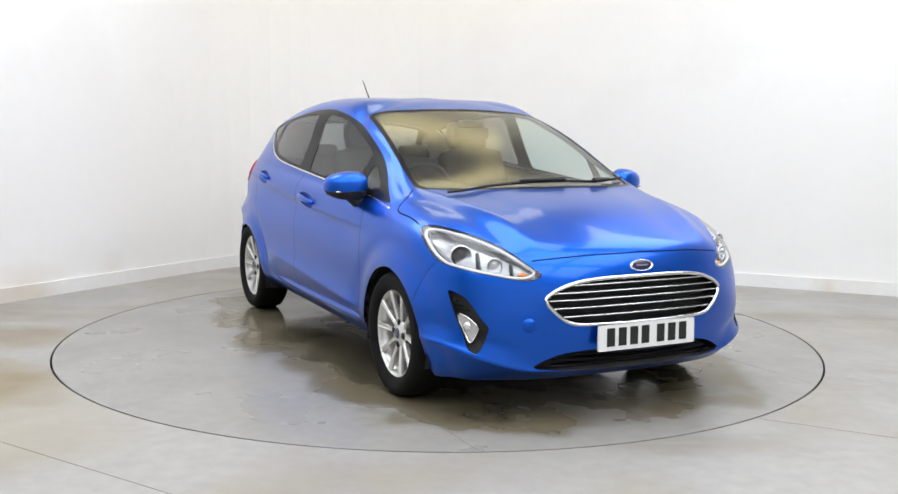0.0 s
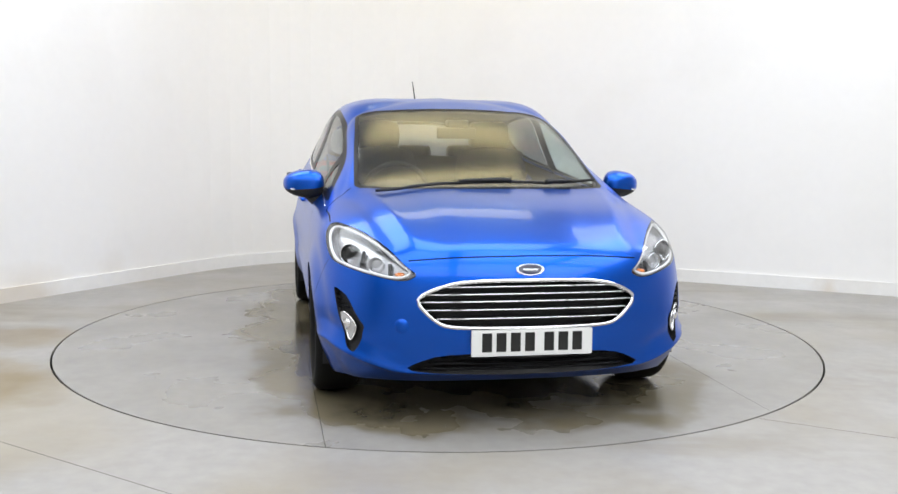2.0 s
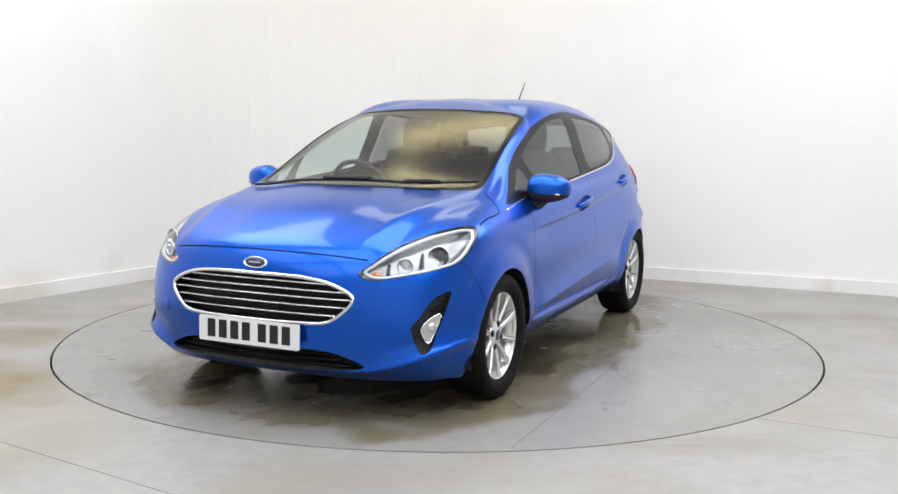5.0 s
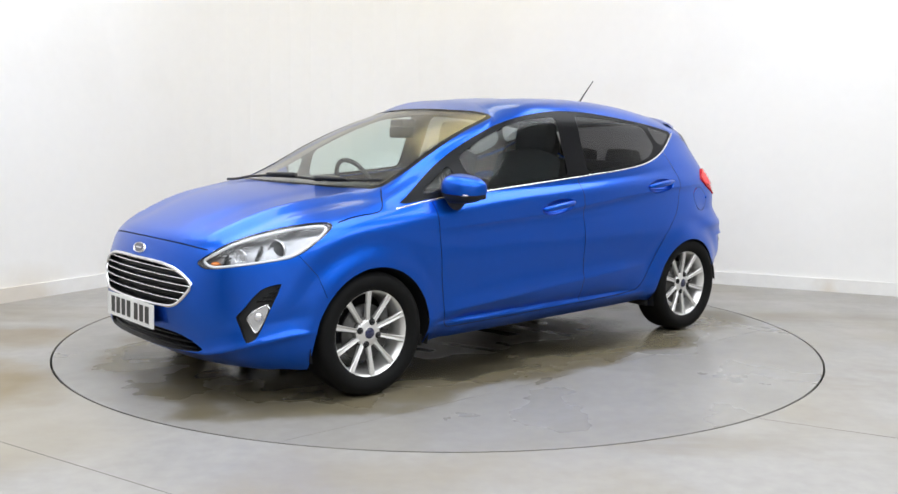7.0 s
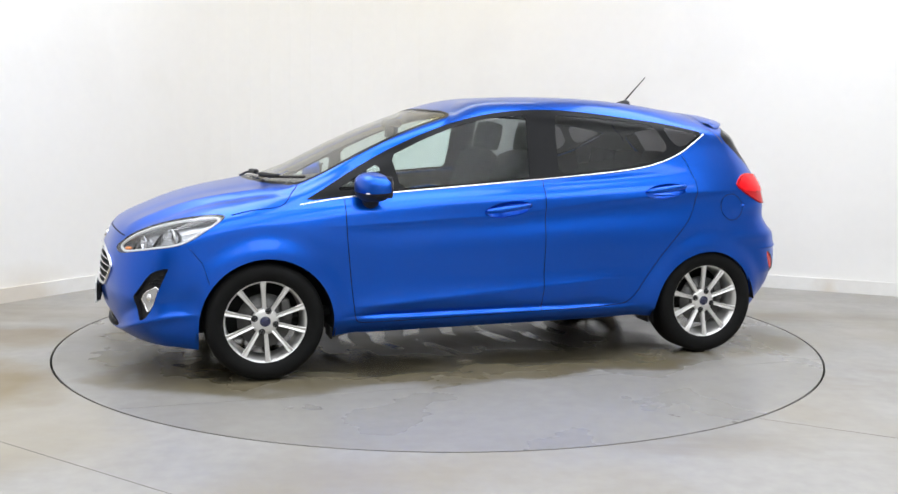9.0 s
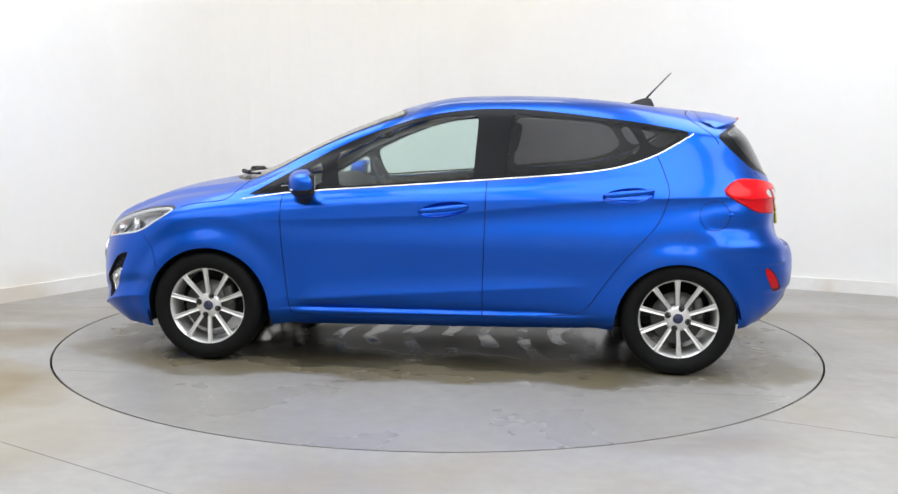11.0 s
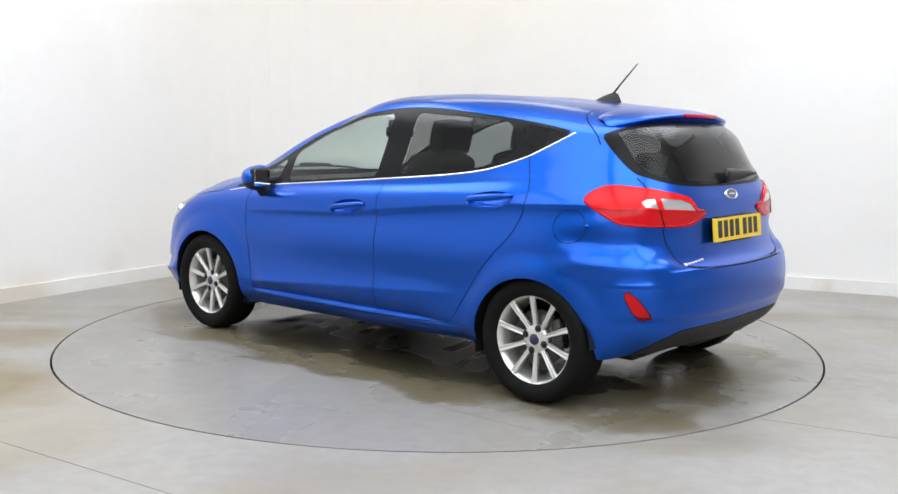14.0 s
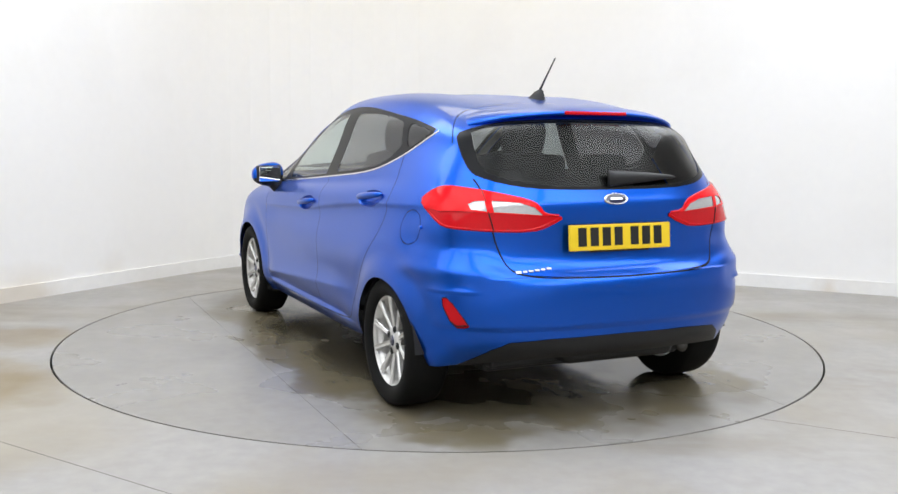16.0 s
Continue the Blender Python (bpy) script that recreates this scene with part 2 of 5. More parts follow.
M_WALL = floor_mat("wall_paint", (0.83, 0.815, 0.80), 0.10, (0.76, 0.73, 0.69), 4.0, 0.75, [((-3.0, 1.0, 0.55, 0.55), 0.38, (0.62, 0.54, 0.42)), ((-2.6, 1.65, 0.25, 0.25), 0.3, (0.66, 0.60, 0.50))], 0.12)
M_SKIRT = floor_mat("skirting_paint", (0.80, 0.79, 0.775), 0.2, (0.68, 0.62, 0.54), 9.0, 0.5, [((-3.1, 0.85, 0.6, 0.6), 0.45, (0.50, 0.40, 0.27)), ((3.1, 1.8, 0.2, 0.2), 0.5, (0.60, 0.50, 0.38))], 0.4)


strip_solid("wall_back", wall_line(0), wall_line(-0.15), -0.02, CEILING, M_WALL, "white painted studio wall with a rounded corner")
strip_solid("skirting", wall_line(0.016), wall_line(0.0005), 0.0, 0.105, M_SKIRT, "white painted skirting board with scuffed brown patches")
E0, E1 = CORNER + LEFT_DIR * 14.0, CORNER + RIGHT_DIR * 11.5
for nm, a, b in (("wall_side", E1, Vector((E1.x, -9.0, 0))), ("wall_rear", Vector((E1.x + 0.3, -9.0, 0)), Vector((E0.x - 0.3, -9.0, 0)))):
    d = (b - a).normalized()
    nrm = Vector((d.y, -d.x, 0))
    strip_solid(nm, [a, b], [a - nrm * 0.15, b - nrm * 0.15], -0.02, CEILING, M_WALL, "plain white painted studio wall")
bm = bmesh.new()
box(bm, 0, -2, CEILING + 0.06, 26, 18, 0.12)
tagged(finish(bm, "ceiling", M_CEIL, smooth=False), "white painted studio ceiling", "ceiling", "", "structure")
for px_, py_, pw_, pl_, power in PANELS:
    bm = bmesh.new()
    box(bm, 0, 0, 0.045, pw_ + 0.05, pl_ + 0.05, 0.04, 0.008)
    panel = finish(bm, "ceiling_light", M_FRAME, smooth=False)
    panel.matrix_world = pose(px_, py_, CEILING - 0.065)
    tagged(panel, "white framed rectangular ceiling light panel", "ceiling light", "ceiling light panels")
    bm = bmesh.new()
    box(bm, 0, 0, 0.012, pw_, pl_, 0.02)
    part("diffuser", bm, M_PANEL_WARM if power < 42 else M_PANEL, panel, "glowing yellowed diffuser" if power < 42 else "glowing white diffuser", smooth=False)


M_FLOOR = floor_mat("floor_concrete", (0.300, 0.287, 0.272), 0.55, (0.25, 0.215, 0.155), 0.0, 0.42,
                    [((-2.6, -1.9, 1.6, 1.3), 0.6, (0.31, 0.275, 0.21)), ((-2.55, -1.25, 1.15, 0.5), 0.8, (0.20, 0.15, 0.075)), ((-2.8, -0.25, 0.9, 0.4), 0.7, (0.21, 0.165, 0.10))])
def wet_disc(name):
    """Grey painted concrete with an olive film of dirty water where the car stands, wiped into arcs in the middle; the
    film's core is also darkened for the shade under the car.
    """
    m = floor_mat(name, (0.268, 0.256, 0.240), 0.14, (0.215, 0.185, 0.13), 11.0, 0.33)
    nt = m.node_tree
    b = nt.nodes["Principled BSDF"]
    co = nt.nodes.new("ShaderNodeTexCoord")

    def calc(op, a, c=None, clamp=False):
        n = nt.nodes.new("ShaderNodeMath")
        n.operation, n.use_clamp = op, clamp
        for sock, val in zip(n.inputs, (a, c)):
            if val is None:
                continue
            if isinstance(val, (int, float)):
                sock.default_value = val
            else:
                nt.links.new(val, sock)
        return n.outputs[0]

    def noise(scale, detail, stretch=(1, 1, 1), key="Fac"):
        mp = nt.nodes.new("ShaderNodeMapping")
        mp.inputs["Scale"].default_value = stretch
        n = nt.nodes.new("ShaderNodeTexNoise")
        n.inputs["Scale"].default_value, n.inputs["Detail"].default_value = scale, detail
        nt.links.new(co.outputs["Object"], mp.inputs[0])
        nt.links.new(mp.outputs[0], n.inputs["Vector"])
        return n.outputs[key]

    def step(v, lo, hi):
        r = nt.nodes.new("ShaderNodeMapRange")
        r.interpolation_type = "SMOOTHSTEP"
        r.inputs["From Min"].default_value, r.inputs["From Max"].default_value = lo, hi
        nt.links.new(v, r.inputs["Value"])
        return r.outputs["Result"]

    def tint(fac, under, tone):
        x = nt.nodes.new("ShaderNodeMix")
        x.data_type = "RGBA"
        nt.links.new(fac, x.inputs[0])
        nt.links.new(under, x.inputs[6])
        x.inputs[7].default_value = (*tone, 1)
        return x.outputs[2]

    xyz = nt.nodes.new("ShaderNodeSeparateXYZ")
    nt.links.new(co.outputs["Object"], xyz.inputs[0])
    x, y = xyz.outputs[0], xyz.outputs[1]
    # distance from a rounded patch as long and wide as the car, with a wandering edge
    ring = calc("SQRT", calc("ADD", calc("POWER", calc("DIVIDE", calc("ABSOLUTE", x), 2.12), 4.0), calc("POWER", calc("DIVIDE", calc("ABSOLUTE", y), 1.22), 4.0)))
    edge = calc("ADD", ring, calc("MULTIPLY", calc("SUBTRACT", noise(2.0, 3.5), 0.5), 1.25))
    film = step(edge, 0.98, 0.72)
    # core of the film: wet, and it carries painted shade under the car
    wet_shade = step(calc("ADD", edge, calc("MULTIPLY", calc("SUBTRACT", noise(5.5, 6, (0.5, 1, 1)), 0.5), 0.8)), 0.62, 0.30)
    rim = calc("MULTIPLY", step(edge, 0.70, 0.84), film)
    # wiped arcs across the middle
    bend = calc("ADD", calc("ADD", x, calc("MULTIPLY", calc("MULTIPLY", y, y), 0.38)), calc("MULTIPLY", noise(2.2, 5), 0.22))
    arc = step(calc("SINE", calc("MULTIPLY", bend, 28.0)), 0.0, 0.8)
    middle = calc("MULTIPLY", step(calc("ABSOLUTE", y), 0.70, 0.25), step(calc("ABSOLUTE", x), 1.05, 0.60))
    arcs = calc("MULTIPLY", calc("MULTIPLY", arc, middle), step(noise(3.1, 6), 0.40, 0.58))
    col = b.inputs["Base Color"].links[0].from_socket
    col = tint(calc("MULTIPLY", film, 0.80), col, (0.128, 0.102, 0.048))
    # darker than the film alone, to deepen the car's shade on the disc
    col = tint(calc("MULTIPLY", wet_shade, 0.80), col, (0.042, 0.036, 0.024))
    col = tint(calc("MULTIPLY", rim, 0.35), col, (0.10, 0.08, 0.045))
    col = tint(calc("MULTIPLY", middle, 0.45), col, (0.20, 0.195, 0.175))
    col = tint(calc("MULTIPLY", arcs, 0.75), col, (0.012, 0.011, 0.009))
    nt.links.new(col, b.inputs["Base Color"])
    b.inputs["Specular IOR Level"].default_value = 0.32
    dry = b.inputs["Roughness"].links[0].from_socket
    wet = calc("ADD", calc("MULTIPLY", film, 0.10), calc("MULTIPLY", wet_shade, 0.08))
    wet = calc("SUBTRACT", calc("ADD", wet, calc("MULTIPLY", arcs, 0.30)), calc("MULTIPLY", middle, 0.22))
    nt.links.new(calc("MAXIMUM", calc("SUBTRACT", dry, wet), 0.06), b.inputs["Roughness"])
    return m


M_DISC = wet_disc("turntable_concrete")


def ring_solid(r0, r1, z0, z1, steps=160):
    bm = bmesh.new()
    prof = [(r0, z1), (r1, z1), (r1, z0), (r0, z0)]
    rings = [[bm.verts.new((r * math.cos(2 * math.pi * i / steps), r * math.sin(2 * math.pi * i / steps), z)) for i in range(steps)] for r, z in prof]
    for k in range(4):
        p, q = rings[k], rings[(k + 1) % 4]
        for i in range(steps):
            bm.faces.new((p[i], q[i], q[(i + 1) % steps], p[(i + 1) % steps]))
    bmesh.ops.recalc_face_normals(bm, faces=bm.faces)
    return bm


tagged(finish(ring_solid(RADIUS + 0.006, 15.0, -0.1, 0.0), "floor", M_FLOOR, smooth=False), "grey painted concrete floor with brown water stains", "floor", "", "structure")
tagged(finish(ring_solid(0.3, RADIUS + 0.3, -0.14, -0.102), "turntable_pit", M_GROOVE, smooth=False), "dark pit under the turntable", "pit", "", "structure")


def disc_piece(y0, y1, z0, z1, r):
    """The part of a disc of radius r between two straight joints."""
    edge = []
    for sgn in (1, -1):
        lo, hi = max(y0, -r + 1e-4), min(y1, r - 1e-4)
        a0, a1 = math.asin(lo / r), math.asin(hi / r)
        arc = [a0 + (a1 - a0) * k / 60 for k in range(61)]
        if sgn < 0:
            arc = arc[::-1]
        edge += [(sgn * r * math.cos(a), r * math.sin(a)) for a in arc]
    bm = bmesh.new()
    top = [bm.verts.new((x, y, z1)) for x, y in edge]
    low = [bm.verts.new((x, y, z0)) for x, y in edge]
    bm.faces.new(top)
    bm.faces.new(low[::-1])
    n = len(edge)
    for i in range(n):
        bm.faces.new((top[(i + 1) % n], top[i], low[i], low[(i + 1) % n]))
    bmesh.ops.recalc_face_normals(bm, faces=bm.faces)
    return bm


turntable = tagged(finish(disc_piece(-9, 9, -0.09, -0.012, RADIUS - 0.012), "turntable", M_GROOVE, smooth=False), "round grey concrete turntable flush with the floor, stained brown", "turntable")
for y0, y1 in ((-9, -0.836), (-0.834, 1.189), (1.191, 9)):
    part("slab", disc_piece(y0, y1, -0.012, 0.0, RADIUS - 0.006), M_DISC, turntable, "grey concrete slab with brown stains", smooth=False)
for a, b in (((-2.9, -1.39), (0.3, -3.48)), ((1.42, -1.735), (4.6, -3.42))):
    d = Vector((b[0] - a[0], b[1] - a[1], 0))
    bm = bmesh.new()
    box(bm, 0, 0, 0.0002, d.length, 0.0035, 0.0008)
    joint = finish(bm, "floor_joint", M_JOINT, smooth=False)
    joint.matrix_world = pose((a[0] + b[0]) / 2, (a[1] + b[1]) / 2, 0, 0, 0, math.degrees(math.atan2(d.y, d.x)))
    tagged(joint, "thin dark joint in the concrete floor", "floor joint", "", "structure")


# ---- the car: its outer skin is a loft of rings round the body ----
# every ring runs from the middle of the front, round one side, to the middle of the back
def ring_curve(xs, ys, zs):
    return np.array([xs, ys, zs], float).T


RINGS = [
    # underside edge
    ring_curve([1.93, 1.92, 1.88, 1.78, 1.60, 1.25, .86, .30, -.25, -.80, -1.20, -1.50, -1.68, -1.80, -1.86, -1.88],
               [0, .27, .47, .66, .775, .79, .79, .79, .79, .79, .79, .78, .70, .52, .27, 0],
               [.195, .195, .19, .18, .17, .20, .21, .215, .22, .23, .24, .25, .26, .275, .285, .285]),
    # lower lip and sill
    ring_curve([1.985, 1.97, 1.925, 1.825, 1.62, 1.25, .86, .30, -.25, -.80, -1.20, -1.52, -1.73, -1.86, -1.92, -1.935],
               [0, .28, .49, .69, .812, .83, .838, .840, .840, .840, .836, .80, .72, .53, .28, 0],
               [.240, .240, .240, .245, .26, .28, .28, .28, .29, .30, .31, .32, .33, .335, .335, .335]),
    # lower bumper and door foot
    ring_curve([2.030, 2.010, 1.955, 1.85, 1.625, 1.25, .86, .30, -.25, -.80, -1.20, -1.54, -1.76, -1.90, -1.955, -1.965],
               [0, .28, .50, .705, .835, .858, .852, .848, .848, .852, .858, .82, .735, .54, .28, 0],
               [.34, .34, .34, .345, .36, .38, .365, .385, .41, .44, .43, .42, .42, .42, .42, .42]),
    ring_curve([2.045, 2.025, 1.965, 1.845, 1.62, 1.25, .86, .30, -.25, -.80, -1.20, -1.54, -1.77, -1.91, -1.965, -1.975],
               [0, .28, .50, .705, .84, .868, .856, .850, .850, .854, .864, .825, .74, .54, .28, 0],
               [.47, .47, .475, .49, .51, .54, .54, .54, .54, .54, .55, .55, .55, .55, .55, .55]),
    # widest line
    ring_curve([2.025, 2.005, 1.945, 1.815, 1.60, 1.25, .86, .30, -.25, -.80, -1.20, -1.53, -1.75, -1.88, -1.935, -1.945],
               [0, .28, .50, .70, .825, .865, .863, .863, .863, .863, .862, .82, .735, .53, .28, 0],
               [.61, .61, .615, .63, .65, .68, .68, .68, .68, .68, .67, .66, .655, .65, .645, .645]),
    # bonnet's front edge, foot of the tailgate
    ring_curve([1.975, 1.955, 1.90, 1.78, 1.57, 1.25, .86, .30, -.25, -.80, -1.20, -1.52, -1.715, -1.80, -1.842, -1.85],
               [0, .28, .49, .68, .81, .85, .853, .850, .847, .843, .841, .805, .715, .51, .27, 0],
               [.73, .728, .72, .72, .74, .77, .78, .79, .80, .80, .79, .78, .762, .725, .705, .700]),
    # shoulder
    ring_curve([1.86, 1.84, 1.79, 1.69, 1.53, 1.25, .87, .30, -.25, -.80, -1.20, -1.50, -1.68, -1.775, -1.806, -1.812],
               [0, .27, .47, .64, .765, .815, .834, .840, .837, .829, .812, .772, .69, .49, .26, 0],
               [.81, .808, .80, .795, .81, .835, .85, .885, .905, .925, .93, .92, .91, .90, .895, .89]),
    # middle of the bonnet
    ring_curve([1.60, 1.59, 1.56, 1.50, 1.42, 1.22, .92, .30, -.25, -.80, -1.18, -1.46, -1.65, -1.762, -1.792, -1.797],
               [0, .26, .46, .61, .70, .757, .790, .806, .800, .790, .772, .738, .662, .475, .25, 0],
               [.91, .905, .895, .88, .87, .88, .895, .925, .955, .99, 1.01, 1.005, .985, .97, .965, .965]),
    # foot of the glasshouse
    ring_curve([1.23, 1.22, 1.19, 1.15, 1.11, 1.06, .93, .30, -.25, -.80, -1.17, -1.43, -1.62, -1.735, -1.770, -1.778],
               [0, .25, .44, .575, .66, .71, .753, .783, .785, .774, .744, .706, .632, .455, .24, 0],
               [.985, .982, .97, .955, .945, .935, .945, .965, .995, 1.035, 1.065, 1.07, 1.05, 1.025, 1.015, 1.015]),
    # half up the windows
    ring_curve([.80, .795, .775, .75, .72, .68, .62, .22, -.25, -.75, -1.12, -1.38, -1.56, -1.66, -1.695, -1.70],
               [0, .24, .42, .545, .602, .634, .664, .682, .700, .695, .672, .634, .565, .41, .22, 0],
               [1.185, 1.18, 1.165, 1.15, 1.135, 1.12, 1.10, 1.19, 1.20, 1.21, 1.21, 1.205, 1.195, 1.185, 1.185, 1.185]),
    # roof edge
    ring_curve([.32, .315, .30, .28, .26, .24, .22, .05, -.28, -.70, -1.05, -1.30, -1.48, -1.56, -1.59, -1.60],
               [0, .22, .40, .507, .552, .576, .592, .615, .628, .624, .604, .567, .50, .36, .19, 0],
               [1.377, 1.372, 1.358, 1.343, 1.333, 1.326, 1.318, 1.355, 1.370, 1.360, 1.337, 1.315, 1.303, 1.318, 1.325, 1.325]),
    ring_curve([.22, .217, .21, .20, .19, .18, .16, .02, -.28, -.68, -1.0, -1.22, -1.38, -1.48, -1.52, -1.53],
               [0, .19, .35, .43, .465, .48, .50, .54, .55, .54, .515, .475, .415, .30, .16, 0],
               [1.403, 1.40, 1.388, 1.378, 1.373, 1.373, 1.376, 1.412, 1.428, 1.425, 1.40, 1.375, 1.36, 1.36, 1.36, 1.36]),
    ring_curve([.10, .098, .09, .08, .07, .06, .04, -.05, -.30, -.62, -.85, -1.0, -1.1, -1.2, -1.22, -1.22],
               [0, .09, .16, .20, .23, .24, .25, .26, .26, .26, .25, .23, .20, .14, .08, 0],
               [1.437, 1.436, 1.434, 1.432, 1.43, 1.43, 1.432, 1.447, 1.458, 1.452, 1.438, 1.425, 1.415, 1.41, 1.41, 1.41]),
    ring_curve([-.02, -.02, -.03, -.05, -.07, -.09, -.12, -.20, -.32, -.50, -.65, -.78, -.85, -.90, -.92, -.92],
               [0] * 16,
               [1.453, 1.453, 1.454, 1.455, 1.456, 1.457, 1.459, 1.463, 1.465, 1.462, 1.456, 1.450, 1.446, 1.443, 1.442, 1.442]),
]


def spline(knots, vals, at, period=0.0):
    """A smooth cubic through vals at knots; closed if a period is given, else free at its ends."""
    n = len(knots)
    if period:
        kn = np.concatenate([[knots[-1] - period], knots, [knots[0] + period]])
        vv = np.concatenate([vals[-1:], vals, vals[:1]])
    else:
        kn, vv = knots, vals
    m_ = len(knots)
    A, B = np.zeros((m_, m_)), np.zeros((m_,) + vals.shape[1:])
    for i in range(m_):
        if period or 0 < i < m_ - 1:
            k = i + 1 if period else i
            h0, h1 = kn[k] - kn[k - 1], kn[k + 1] - kn[k]
            A[i, (i - 1) % m_] += h0
            A[i, i] += 2 * (h0 + h1)
            A[i, (i + 1) % m_] += h1
            B[i] = 6 * ((vv[k + 1] - vv[k]) / h1 - (vv[k] - vv[k - 1]) / h0)
        else:
            A[i, i] = 1
    sec = np.linalg.solve(A, B.reshape(m_, -1)).reshape(B.shape)
    if period:
        kn, vv, sec = np.append(knots, knots[0] + period), np.concatenate([vals, vals[:1]]), np.concatenate([sec, sec[:1]])
    j = np.clip(np.searchsorted(kn, at, "right") - 1, 0, len(kn) - 2)
    h = kn[j + 1] - kn[j]
    a, b = (kn[j + 1] - at) / h, (at - kn[j]) / h
    sh = (slice(None),) + (None,) * (vals.ndim - 1)
    return a[sh] * vv[j] + b[sh] * vv[j + 1] + (((a ** 3 - a) * h * h / 6)[sh] * sec[j] + ((b ** 3 - b) * h * h / 6)[sh] * sec[j + 1])


STATION = np.array([0, .28, .51, .72, .96, 1.33, 1.72, 2.27, 2.82, 3.37, 3.77, 4.09, 4.33, 4.58, 4.84, 5.11])
SUB_S, SUB_R = 9, 8


def skin_grid():
    n = len(STATION)
    total = 2 * STATION[-1]
    knots = np.concatenate([STATION, total - STATION[-2:0:-1]])
    at = np.concatenate([np.linspace(a, b, SUB_S, endpoint=False) for a, b in zip(knots, np.append(knots[1:], total))])
    rows = []
    for r in RINGS:
        full = np.concatenate([r, r[-2:0:-1] * [1, -1, 1]])
        rows.append(spline(knots, full, at, total))
    rows = np.array(rows)
    level = np.concatenate([[0], np.cumsum([np.linalg.norm(rows[i + 1] - rows[i], axis=1).mean() for i in range(len(rows) - 1)])])
    up = np.concatenate([np.linspace(a, b, SUB_R, endpoint=False) for a, b in zip(level[:-1], level[1:])] + [[level[-1]]])
    net = spline(level, rows, up)
    for _ in range(12):
        calm = (np.roll(net, 1, 1) + np.roll(net, -1, 1)) / 2
        net[1:-1] = net[1:-1] * 0.5 + 0.25 * calm[1:-1] + 0.125 * (net[2:] + net[:-2])
        net[0] = net[0] * 0.5 + 0.5 * calm[0]
    return net


for ring_row in RINGS[10:]:  # the front of the roof lies a little lower
    ring_row[:9, 2] -= 0.014
    ring_row[9:, 2] -= 0.015
for ring_row in RINGS[0:5]:  # the rear bumper stands close to the tailgate
    ring_row[11:, 0] += np.array([.012, .026, .040, .044, .044])
RINGS[5][11:, 0] += np.array([.006, .012, .018, .020, .020])
for ring_row, drop in ((RINGS[8], .010), (RINGS[9], .026), (RINGS[10], .004)):  # a flatter windscreen
    ring_row[:4, 2] -= drop * np.array([1, 1, .9, .6])
for ring_row in RINGS[6:8]:
    ring_row[:5, 2] -= 0.006


def ease(v, lo, hi):
    """0 below lo, 1 above hi, smooth between; lo may lie above hi."""
    u = np.clip((v - lo) / (hi - lo), 0, 1)
    return u * u * (3 - 2 * u)


